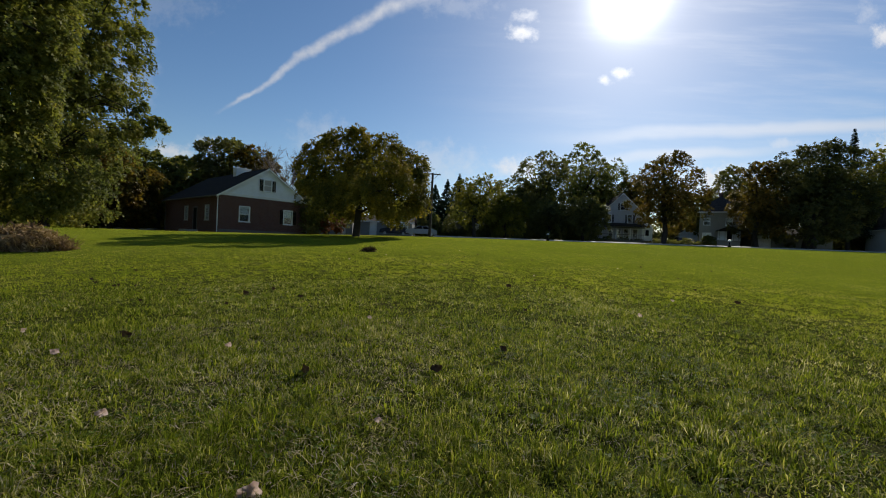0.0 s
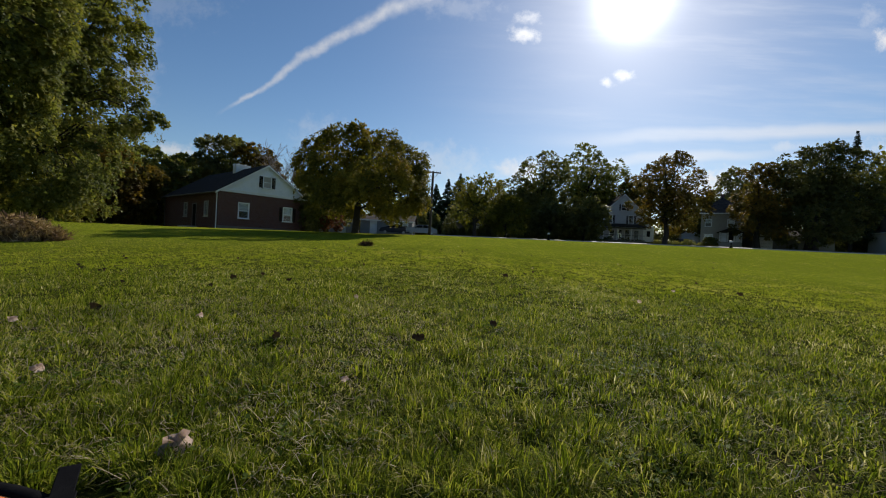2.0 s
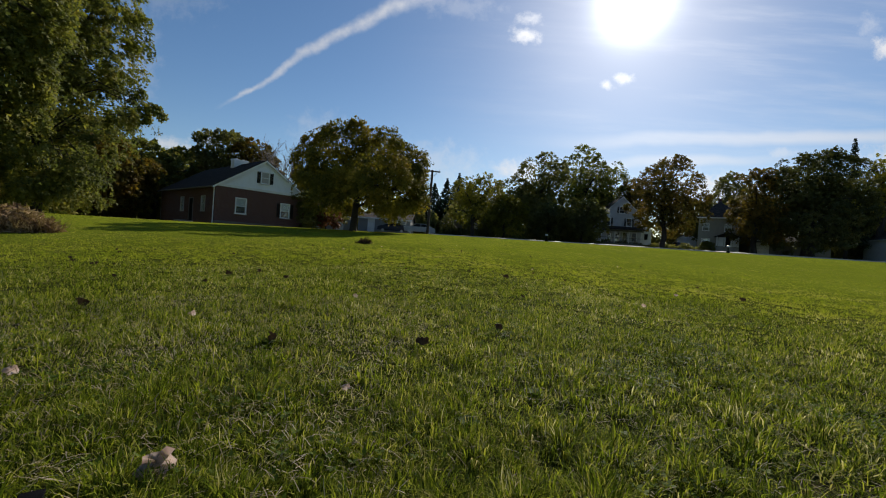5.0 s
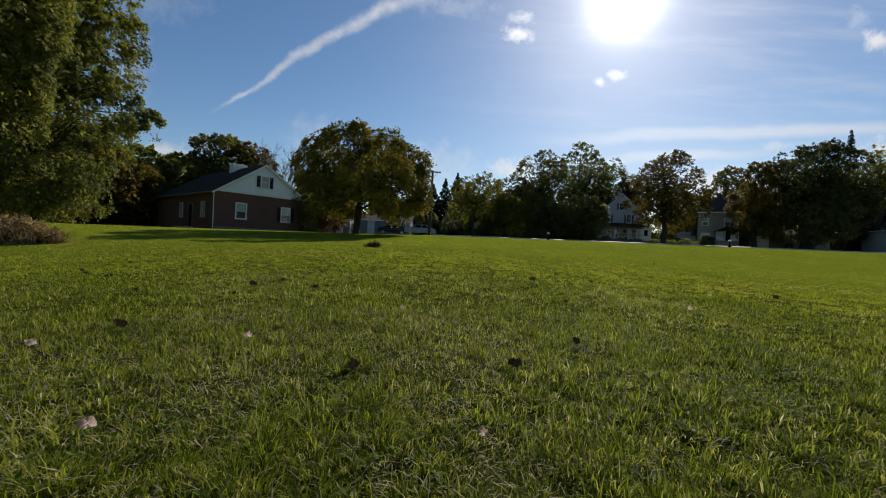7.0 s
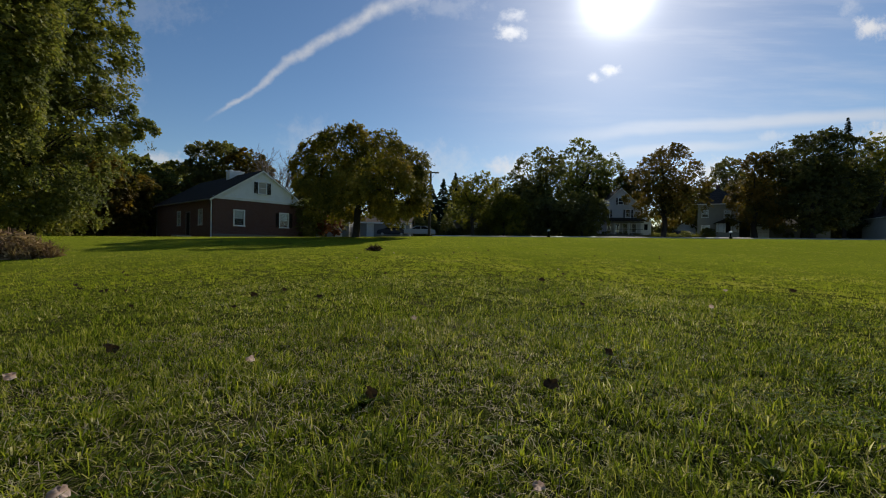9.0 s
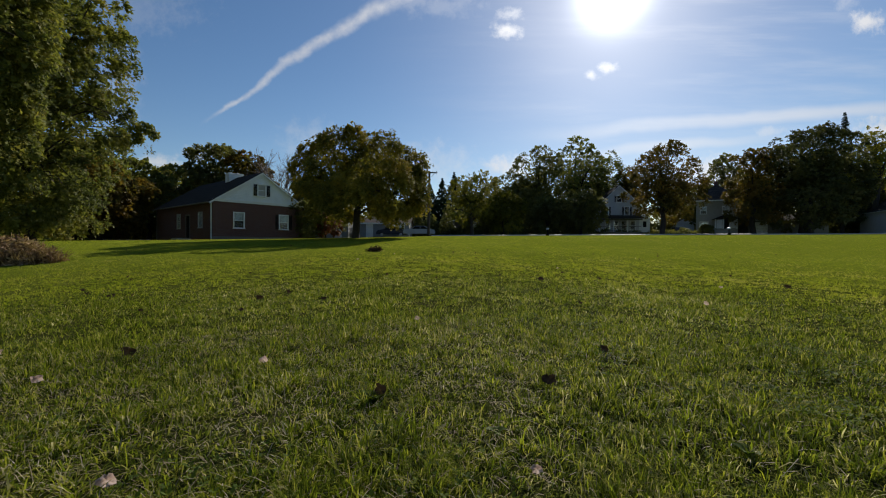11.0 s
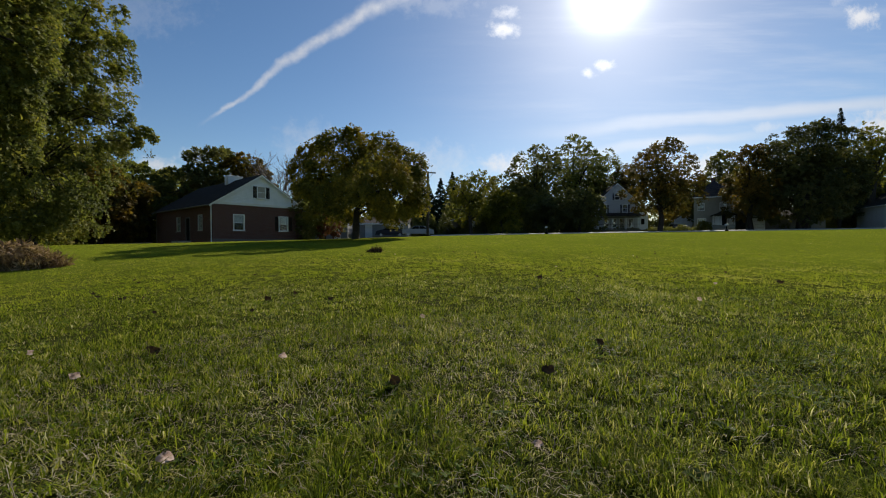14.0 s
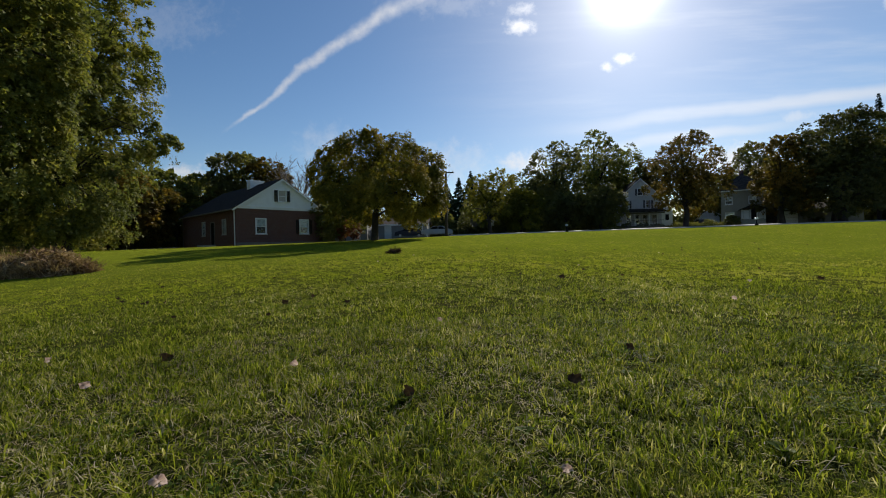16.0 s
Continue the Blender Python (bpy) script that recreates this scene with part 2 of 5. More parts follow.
def brick_material():
    m, t, b = material("red brick", 0.85, 0.0, 0.25)
    br = nd(t, "ShaderNodeTexBrick")
    co = nd(t, "ShaderNodeTexCoord").outputs["Object"]
    sep = nd(t, "ShaderNodeSeparateXYZ")
    t.links.new(co, sep.inputs[0])
    cb = nd(t, "ShaderNodeCombineXYZ")
    t.links.new(mth(t, "ADD", sep.outputs[0], sep.outputs[1]), cb.inputs[0]), t.links.new(sep.outputs[2], cb.inputs[1])
    t.links.new(cb.outputs[0], br.inputs["Vector"])
    for k, v in (("Scale", 1.0), ("Mortar Size", 0.008), ("Brick Width", 0.21), ("Row Height", 0.07)):
        br.inputs[k].default_value = v
    # colours darkened, the shade on the cottage's walls put into them
    br.inputs["Color1"].default_value, br.inputs["Color2"].default_value, br.inputs["Mortar"].default_value = (0.13, 0.05, 0.038, 1), (0.085, 0.035, 0.03, 1), (0.16, 0.13, 0.115, 1)
    n = noise_node(t, co, 1.1, 4)
    t.links.new(mixc(t, mth(t, "MULTIPLY", ramp01(t, n, 0.4, 0.8), 0.4), br.outputs["Color"], (0.10, 0.05, 0.045)), b.inputs["Base Color"])
    bump(t, b, br.outputs["Fac"], -0.4, 0.01)
    return m


def siding_material(name, col, dark, step=0.13):
    m, t, b = material(name, 0.55, 0.0, 0.4)
    co = obj_co(t)
    sep = nd(t, "ShaderNodeSeparateXYZ")
    t.links.new(co, sep.inputs[0])
    w = mth(t, "FRACT", mth(t, "DIVIDE", sep.outputs[2], step))
    n = noise_node(t, co, 1.5, 4)
    c = mixc(t, mth(t, "MULTIPLY", ramp01(t, n, 0.4, 0.75), 0.5), col, dark)
    t.links.new(c, b.inputs["Base Color"])
    bump(t, b, w, 0.6, 0.02)
    return m


def shingle_material(name, c1, c2):
    m, t, b = material(name, 0.95, 0.0, 0.05)
    br = nd(t, "ShaderNodeTexBrick")
    co = obj_co(t)
    sep = nd(t, "ShaderNodeSeparateXYZ")
    t.links.new(co, sep.inputs[0])
    cb = nd(t, "ShaderNodeCombineXYZ")
    t.links.new(mth(t, "ADD", sep.outputs[1], mth(t, "MULTIPLY", sep.outputs[0], 0.3)), cb.inputs[0]), t.links.new(sep.outputs[2], cb.inputs[1])
    t.links.new(cb.outputs[0], br.inputs["Vector"])
    for k, v in (("Scale", 1.0), ("Mortar Size", 0.006), ("Brick Width", 0.3), ("Row Height", 0.09)):
        br.inputs[k].default_value = v
    br.inputs["Color1"].default_value, br.inputs["Color2"].default_value, br.inputs["Mortar"].default_value = (*c1, 1), (*c2, 1), (0.02, 0.02, 0.02, 1)
    t.links.new(br.outputs["Color"], b.inputs["Base Color"])
    bump(t, b, br.outputs["Fac"], -0.5, 0.01)
    return m


def glass_material():
    m, t, b = material("window glass", 0.03, 0.0, 0.5)
    b.inputs["Base Color"].default_value = (0.8, 0.86, 0.88, 1)
    b.inputs["Transmission Weight"].default_value, b.inputs["IOR"].default_value = 0.92, 1.45
    return m


M = dict(
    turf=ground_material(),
    grass=grass_material("grass blades", 0.6, 0.035, 0.52, 0.95, 1.1, 0.035),
    # far copy of the grass, its colour brightened for backlit blades
    sward=grass_material("brightened distant sward", 0.7, 0.04, 0.62, 0.3, 0.4, 0.2),
    brick=brick_material(),
    glass=glass_material(),
    white=worn("white paint", (0.78, 0.79, 0.80), (0.62, 0.62, 0.60), 0.5, 1.2),
    white_siding=siding_material("white siding", (0.76, 0.78, 0.83), (0.65, 0.67, 0.71)),
    # siding greyed and darkened in its colour for shade behind the trees
    shaded_grey_siding=siding_material("shaded grey siding", (0.22, 0.225, 0.235), (0.16, 0.165, 0.175)),
    cream_siding=siding_material("cream siding", (0.30, 0.29, 0.26), (0.24, 0.23, 0.21)),
    # tan darkened in its colour, shade on the garage walls included
    tan_siding=siding_material("tan siding", (0.12, 0.11, 0.095), (0.09, 0.083, 0.07)),
    # white siding darkened in its colour for tree shade and backlight
    shaded_white=siding_material("shaded white siding", (0.47, 0.47, 0.50), (0.38, 0.38, 0.40)),
    shingle=shingle_material("charcoal shingles", (0.040, 0.032, 0.026), (0.055, 0.045, 0.036)),
    shingle_brown=shingle_material("brown shingles", (0.09, 0.075, 0.065), (0.06, 0.05, 0.045)),
    black=worn("black paint", (0.008, 0.008, 0.009), (0.018, 0.018, 0.018), 0.8, 2.0, 40, 0.2, 0.0, 0.1),
    # near-black, the gloom of unlit rooms put into the colour
    dark=worn("dark interior", (0.02, 0.02, 0.02), (0.035, 0.03, 0.03), 0.9, 2.0),
    asphalt=worn("asphalt", (0.05, 0.05, 0.052), (0.075, 0.073, 0.07), 0.95, 0.8, 60, 0.4, 0.0, 0.03),
    concrete=worn("concrete", (0.42, 0.41, 0.38), (0.30, 0.29, 0.27), 0.85, 0.9, 30, 0.3),
    bark=worn("bark", (0.05, 0.04, 0.032), (0.022, 0.018, 0.015), 0.95, 5.0, 22, 0.9),
    polewood=worn("creosoted pole wood", (0.045, 0.036, 0.03), (0.028, 0.022, 0.02), 0.9, 2.0, 30, 0.5),
    twig=worn("dry twigs", (0.2, 0.165, 0.14), (0.11, 0.09, 0.08), 0.9, 2.0, 30, 0.3),
    orange=worn("orange nylon", (0.9, 0.25, 0.06), (0.84, 0.21, 0.05), 0.55, 4.0, 300, 0.1),
    nylon=worn("black nylon webbing", (0.005, 0.005, 0.006), (0.010, 0.010, 0.011), 0.95, 30, 500, 0.3, 0.0, 0.02),
    carwhite=worn("silver car paint", (0.36, 0.37, 0.38), (0.28, 0.29, 0.30), 0.4, 1.0, 20, 0.02, 0.0, 0.6),
    cardark=worn("dark car paint", (0.03, 0.034, 0.045), (0.045, 0.045, 0.05), 0.6, 1.0, 20, 0.02, 0.0, 0.15),
    tyre=worn("tyre rubber", (0.018, 0.018, 0.018), (0.03, 0.03, 0.03), 0.9, 8),
    # white trim dulled in its colour for the shaded side wall
    cream=worn("shade-dulled cream paint", (0.42, 0.40, 0.36), (0.33, 0.31, 0.28), 0.6, 2.0),
    brownmetal=worn("brown painted metal", (0.16, 0.14, 0.125), (0.11, 0.10, 0.09), 0.6, 3.0, 40, 0.1),
    steel=worn("dull steel", (0.45, 0.46, 0.47), (0.3, 0.3, 0.31), 0.4, 5, 40, 0.1, 0.8),
    lamp=worn("lamp glass", (0.75, 0.75, 0.72), (0.6, 0.6, 0.58), 0.25, 5),
)
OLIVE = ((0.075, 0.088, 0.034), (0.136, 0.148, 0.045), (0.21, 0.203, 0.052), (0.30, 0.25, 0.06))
# GREEN is raised and greyed, haze over the trees put into the colour
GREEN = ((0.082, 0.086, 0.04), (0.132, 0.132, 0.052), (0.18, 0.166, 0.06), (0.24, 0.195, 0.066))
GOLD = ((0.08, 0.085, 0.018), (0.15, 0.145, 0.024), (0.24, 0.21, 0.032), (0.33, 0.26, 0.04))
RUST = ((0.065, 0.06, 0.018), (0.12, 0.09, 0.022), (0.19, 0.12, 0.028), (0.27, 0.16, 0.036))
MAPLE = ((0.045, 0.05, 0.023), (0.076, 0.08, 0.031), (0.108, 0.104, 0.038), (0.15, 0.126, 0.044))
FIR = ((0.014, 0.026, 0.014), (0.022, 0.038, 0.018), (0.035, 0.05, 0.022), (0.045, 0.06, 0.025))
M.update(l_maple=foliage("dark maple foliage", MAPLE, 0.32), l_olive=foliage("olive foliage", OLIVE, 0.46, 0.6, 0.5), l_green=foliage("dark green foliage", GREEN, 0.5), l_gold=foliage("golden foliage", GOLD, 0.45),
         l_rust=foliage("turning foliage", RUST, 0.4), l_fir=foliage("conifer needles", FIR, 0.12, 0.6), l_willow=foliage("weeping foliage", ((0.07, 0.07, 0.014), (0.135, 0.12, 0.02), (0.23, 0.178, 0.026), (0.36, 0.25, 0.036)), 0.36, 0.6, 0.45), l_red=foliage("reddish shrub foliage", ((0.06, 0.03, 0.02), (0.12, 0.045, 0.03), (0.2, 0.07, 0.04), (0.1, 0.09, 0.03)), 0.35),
         weed=foliage("clover leaves", ((0.05, 0.075, 0.016), (0.075, 0.11, 0.02), (0.11, 0.15, 0.028), (0.15, 0.18, 0.035)), 0.45, 0.65, 3.0),
         straw=foliage("dry grass", ((0.18, 0.14, 0.09), (0.30, 0.24, 0.16), (0.42, 0.35, 0.25), (0.52, 0.45, 0.34)), 0.3, 0.7, 1.5),
         brush=foliage("dry brush", ((0.11, 0.065, 0.035), (0.22, 0.145, 0.08), (0.33, 0.225, 0.13), (0.45, 0.33, 0.21)), 0.2, 0.7, 1.5, 0.9),
         deadleaf=foliage("dead leaf", ((0.26, 0.18, 0.145), (0.42, 0.31, 0.26), (0.56, 0.44, 0.385), (0.68, 0.57, 0.51)), 0.5, 0.7, 18.0, 0.9, (0.5, 0.46, 0.42)),
         deaddark=foliage("dark dead leaf", ((0.025, 0.016, 0.011), (0.045, 0.028, 0.02), (0.07, 0.045, 0.03), (0.10, 0.065, 0.04)), 0.15, 0.9, 18.0, 0.9))

# ---- helpers for building ----


def np_mesh(name, v, f, mat=None, smooth=False):
    """A mesh from arrays of corners and of triangles or quads."""
    me = bpy.data.meshes.new(name)
    v, f = np.asarray(v, np.float32), np.asarray(f, np.int32)
    k = f.shape[1]
    me.vertices.add(len(v)), me.loops.add(f.size), me.polygons.add(len(f))
    me.vertices.foreach_set("co", v.ravel())
    me.loops.foreach_set("vertex_index", f.ravel())
    me.polygons.foreach_set("loop_start", np.arange(0, f.size, k, dtype=np.int32))
    if smooth:
        me.polygons.foreach_set("use_smooth", np.ones(len(f), bool))
    me.update(calc_edges=True)
    me.validate()
    if mat:
        me.materials.append(mat)
    return me


def mesh_part(name, me, parent=None, label=""):
    ob = new(name, me)
    ob.parent = parent
    if label:
        tagged(ob, label)
    return ob


def part(name, bm, mat, parent=None, label="", smooth=False):
    me = bpy.data.meshes.new(name)
    bmesh.ops.recalc_face_normals(bm, faces=bm.faces)
    if smooth:
        for f in bm.faces:
            f.smooth = True
    bm.to_mesh(me)
    bm.free()
    me.materials.append(mat)
    return mesh_part(name, me, parent, label)


def thing(name, label, category, m, group="", kind=""):
    ob = new(name)
    ob.matrix_world = m
    ob.empty_display_size = 0.2
    return tagged(ob, label, category, group, kind)


def box(bm, x0, x1, y0, y1, z0, z1, bev=0.0, m=None):
    r = bmesh.ops.create_cube(bm, size=1, matrix=Matrix.LocRotScale(((x0 + x1) / 2, (y0 + y1) / 2, (z0 + z1) / 2), None, (x1 - x0, y1 - y0, z1 - z0)))
    vs = r["verts"]
    if bev:
        es = list({e for v in vs for e in v.link_edges})
        vs = list({v for f in bmesh.ops.bevel(bm, geom=es, offset=bev, segments=1, affect="EDGES")["faces"] for v in f.verts} | {v for v in vs if v.is_valid})
    if m is not None:
        bmesh.ops.transform(bm, matrix=m, verts=vs)
    return vs


def bx(*a, **k):
    bm = bmesh.new()
    box(bm, *a, **k)
    return bm


def prism(bm, poly, axis, a, b):
    """A flat polygon of (p, z) pairs pushed out from a to b along x or y."""
    mk = (lambda p, z, d: (d, p, z)) if axis == "x" else (lambda p, z, d: (p, d, z))
    lo, hi = [bm.verts.new(mk(p, z, a)) for p, z in poly], [bm.verts.new(mk(p, z, b)) for p, z in poly]
    bm.faces.new(lo), bm.faces.new(hi)
    for i in range(len(poly)):
        j = (i + 1) % len(poly)
        bm.faces.new((lo[i], lo[j], hi[j], hi[i]))


def tube(points, radii, sides=7):
    """Corners and quads of a tapering tube through the points."""
    pts = [Vector(p) for p in points]
    v, f = [], []
    for i, p in enumerate(pts):
        d = (pts[min(i + 1, len(pts) - 1)] - pts[max(i - 1, 0)]).normalized()
        a = d.orthogonal().normalized()
        b = d.cross(a)
        for s in range(sides):
            w = 2 * math.pi * s / sides
            v.append(p + (a * math.cos(w) + b * math.sin(w)) * radii[i])
    for i in range(len(pts) - 1):
        for s in range(sides):
            s2 = (s + 1) % sides
            f.append((i * sides + s, i * sides + s2, (i + 1) * sides + s2, (i + 1) * sides + s))
    return [tuple(q) for q in v], f


def tubes(name, list_of, mat, sides=7):
    v, f = [], []
    for pts, rad in list_of:
        a, b = tube(pts, rad, sides)
        n = len(v)
        v += a
        f += [tuple(i + n for i in q) for q in b]
    return np_mesh(name, v, f, mat, True)


def smooth01(t):
    t = np.clip(t, 0, 1)
    return t * t * (3 - 2 * t)


def ground(x, y):
    """Height of the land."""
    x, y = np.asarray(x, float), np.asarray(y, float)
    z = 1.35 * smooth01((y - 3) / 33.0) ** 1.15 + 0.02 * np.clip(y - 34, 0, 60)
    near = 1 - smooth01((y - 6) / 10.0)
    far = smooth01((y - 15) / 25.0)
    z = z + np.where(x < 0, (0.032 * near + 0.025 * far) * np.maximum(x, -28) * smooth01(-x / 3.0), 0.0)
    z = z + np.where(x > 0, far * 0.011 * np.minimum(x, 80) - (1 - far) * 0.02 * np.minimum(x, 8) * smooth01(x / 3.0), 0.0)
    return z - 0.04


def gz(x, y):
    return float(ground(x, y))


# ---- the land ----


def make_ground():
    n = 261
    s = np.linspace(-1, 1, n)
    gx = np.sinh(s * 8.2) / np.sinh(8.2) * 1800
    gy = np.sinh(s * 8.2) / np.sinh(8.2) * 1800 + 3
    X, Y = np.meshgrid(gx, gy)
    Z = ground(X, Y)
    v = np.stack([X, Y, Z], -1).reshape(-1, 3)
    i = np.arange(n * n).reshape(n, n)
    f = np.stack([i[:-1, :-1], i[:-1, 1:], i[1:, 1:], i[1:, :-1]], -1).reshape(-1, 4)
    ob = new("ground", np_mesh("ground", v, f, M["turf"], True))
    tagged(ob, "gently rising mown lawn of a wide green field", "ground", kind="structure")


make_ground()


def strip(name, x0, x1, off, w, rise, mat, label, cat, n=60, back=None):
    """A band across the far side of the field, following the land. back: far edge tilted up to fit the camera's view.
    """
    xs = np.linspace(x0, x1, n)
    v, f = [], []
    for x in xs:
        y = 50.5 + 0.03 * x + off
        for yy, zz in ((y, -0.3), (y, rise), (y + w, rise if back is None else back), (y + w, -0.3)):
            v.append((x, yy, gz(x, yy) + zz))
    for i in range(n - 1):
        for k in range(3):
            a = i * 4 + k
            f.append((a, a + 4, a + 5, a + 1))
    ob = new(name, np_mesh(name, v, f, mat))
    return tagged(ob, label, cat, kind="structure")


strip("road", -60, 140, 2.2, 7.0, 0.02, M["asphalt"], "grey asphalt street along the far edge of the lawn", "road")
strip("kerb", -1.5, 140, 2.0, 0.18, 0.1, M["concrete"], "pale concrete kerb beside the street", "kerb")
strip("pavement", -1.5, 140, 0.0, 1.4, 0.04, M["concrete"], "sunlit pale concrete pavement along the street", "pavement", back=0.14)
strip("driveway", -36, -30.9, -8.0, 1.8, 0.04, M["concrete"], "short pale concrete driveway beside the brick cottage", "driveway", 12, 0.17)

# ---- houses ----


def opening_wall(bm, length, height, thick, holes):
    """A wall along x from 0, its outer face at y = 0, with holes (x0, x1, z0, z1) through it; one closed shell."""
    xs = sorted({0, length, *[h[0] for h in holes], *[h[1] for h in holes]})
    zs = sorted({-0.4, height, *[h[2] for h in holes], *[h[3] for h in holes]})
    solid = lambda i, k: 0 <= i < len(xs) - 1 and 0 <= k < len(zs) - 1 and not any(
        h[0] <= xs[i] + 1e-6 and h[1] >= xs[i + 1] - 1e-6 and h[2] <= zs[k] + 1e-6 and h[3] >= zs[k + 1] - 1e-6 for h in holes)
    made = {}

    def vert(i, k, y):
        if (i, k, y) not in made:
            made[i, k, y] = bm.verts.new((xs[i], y, zs[k]))
        return made[i, k, y]
    for i in range(len(xs) - 1):
        for k in range(len(zs) - 1):
            if not solid(i, k):
                continue
            for y in (0, thick):
                bm.faces.new([vert(i, k, y), vert(i + 1, k, y), vert(i + 1, k + 1, y), vert(i, k + 1, y)])
            for di, dk, p, q in ((-1, 0, (i, k), (i, k + 1)), (1, 0, (i + 1, k), (i + 1, k + 1)), (0, -1, (i, k), (i + 1, k)), (0, 1, (i, k + 1), (i + 1, k + 1))):
                if not solid(i + di, k + dk):
                    bm.faces.new([vert(*p, 0), vert(*q, 0), vert(*q, thick), vert(*p, thick)])


def add_window(house, m, w, z0, z1, shutters=False, blind=True, trim="white", full=False):
    """A sash window: its middle at x = 0 on the outer face y = 0 of the wall at m."""
    bm = bmesh.new()
    t = 0.07
    box(bm, -w / 2 - t, -w / 2 + 0.03, -0.035, 0.10, z0 - 0.02, z1 + t, 0.006, m)
    box(bm, w / 2 - 0.03, w / 2 + t, -0.035, 0.10, z0 - 0.02, z1 + t, 0.006, m)
    box(bm, -w / 2 + 0.03, w / 2 - 0.03, -0.035, 0.10, z1 - 0.03, z1 + t, 0.006, m)
    box(bm, -w / 2 + 0.03, w / 2 - 0.03, -0.03, 0.10, z0 - 0.02, z0 + 0.04, 0.006, m)
    box(bm, -w / 2 + 0.03, w / 2 - 0.03, 0.0, 0.06, (z0 + z1) / 2 - 0.025, (z0 + z1) / 2 + 0.025, 0.005, m)
    win = part("window", bm, M[trim], house)
    part("sill", bx(-w / 2 - 0.11, w / 2 + 0.11, -0.09, 0.0, z0 - 0.075, z0 - 0.022, bev=0.008, m=m), M[trim], win)
    zm = (z0 + z1) / 2
    for a, b in ((z0 + 0.04, zm - 0.025), (zm + 0.025, z1 - 0.03)):
        p = part("pane", bx(-w / 2 + 0.03, w / 2 - 0.03, 0.045, 0.055, a, b, m=m), M["glass"], win, "dark reflecting window glass")
        p.visible_shadow = False
    if blind:
        part("blind", bx(-w / 2 + 0.04, w / 2 - 0.04, 0.11, 0.125, z0 if full else zm - 0.05, z1, m=m), M["white"], win, "white roller blind drawn half down")
    if shutters:
        for s in (-1, 1):
            x = s * (w / 2 + t + 0.17)
            bm = bmesh.new()
            box(bm, x - 0.15, x - 0.11, -0.04, -0.005, z0, z1, 0, m), box(bm, x + 0.11, x + 0.15, -0.04, -0.005, z0, z1, 0, m)
            n = int((z1 - z0) / 0.09)
            for i in range(n):
                zz = z0 + (i + 0.5) * (z1 - z0) / n
                box(bm, x - 0.11, x + 0.11, -0.032, -0.008, zz - 0.035, zz + 0.03, 0, m)
            part("shutter", bm, M["black"], win, "black louvred shutter")
    return win


def add_door(house, m, w, h, mat="white", label="white panelled door", frame_mat="white"):
    bm = bmesh.new()
    box(bm, -w / 2 - 0.09, -w / 2, -0.03, 0.12, 0, h + 0.09, 0.006, m), box(bm, w / 2, w / 2 + 0.09, -0.03, 0.12, 0, h + 0.09, 0.006, m)
    box(bm, -w / 2, w / 2, -0.03, 0.12, h, h + 0.09, 0.006, m)
    d = part("door", bm, M[frame_mat], house, label)
    bm = bx(-w / 2, w / 2, 0.04, 0.085, 0.01, h, m=m)
    for zz in (0.25, 1.15):
        for s in (-1, 1):
            box(bm, s * w / 4 - w / 6, s * w / 4 + w / 6, 0.025, 0.04, zz, zz + 0.75, 0.01, m)
    part("door_leaf", bm, M[mat], d)
    part("door_knob", bx(w / 2 - 0.12, w / 2 - 0.06, -0.02, 0.04, 0.98, 1.04, bev=0.01, m=m), M["steel"], d)


def gable_roof(house, w, l, eave, rise, over=0.3, thick=0.14, mat="shingle", trim="white", gut="white"):
    """Ridge along y from 0 to l over a body w wide."""
    s = rise / (w / 2)
    for side in (-1, 1):
        bm = bmesh.new()
        xe, xr = (-over, w / 2) if side < 0 else (w + over, w / 2)
        ze = eave - over * s
        prism(bm, [(xe, ze), (xr, eave + rise), (xr, eave + rise + thick), (xe, ze + thick)], "y", -over * 0.7, l + over * 0.7)
        part("roof", bm, M[mat], house)
        for y in (-over * 0.7 - 0.03, l + over * 0.7):
            bm = bmesh.new()
            prism(bm, [(xe, ze - 0.08), (xr, eave + rise - 0.08), (xr, eave + rise + thick * 0.6), (xe, ze + thick * 0.6)], "y", y, y + 0.03)
            part("bargeboard", bm, M[trim], house)
        x0 = xe - 0.11 if side < 0 else xe
        part("gutter", bx(x0, x0 + 0.11, -over * 0.7, l + over * 0.7, ze - 0.02, ze + 0.10, bev=0.02), M[gut], house)


def side_m(wall, w, l):
    """Frames of the four walls: front y=0, left x=0, right x=w, back y=l, each with x along it and y inwards."""
    return {"front": pose(0, 0, 0), "left": pose(0, l, 0, 0, 0, -90), "right": pose(w, 0, 0, 0, 0, 90), "back": pose(w, l, 0, 0, 0, 180)}[wall]


def walls(house, w, l, h, mat, holes, thick=0.22):
    for k in ("front", "left", "right", "back"):
        bm = bmesh.new()
        ln = w if k in ("front", "back") else l
        a, b = (0, ln) if k in ("front", "back") else (thick + 0.002, ln - thick - 0.002)
        hs = holes.get(k, [])
        opening_wall(bm, ln, h, thick, hs)
        if k in ("left", "right"):
            for v in bm.verts:
                v.co.x = min(max(v.co.x, a), b)
        bmesh.ops.transform(bm, matrix=side_m(k, w, l), verts=bm.verts)
        part("wall", bm, M[mat], house)
    part("interior_floor", bx(thick, w - thick, thick, l - thick, 0.0, 0.12), M["dark"], house)
    part("interior_ceiling", bx(thick, w - thick, thick, l - thick, h - 0.12, h - 0.002), M["dark"], house)
    part("partition", bx(w * 0.5 - 0.05, w * 0.5 + 0.05, thick, l - thick, 0.12, h - 0.12), M["dark"], house)


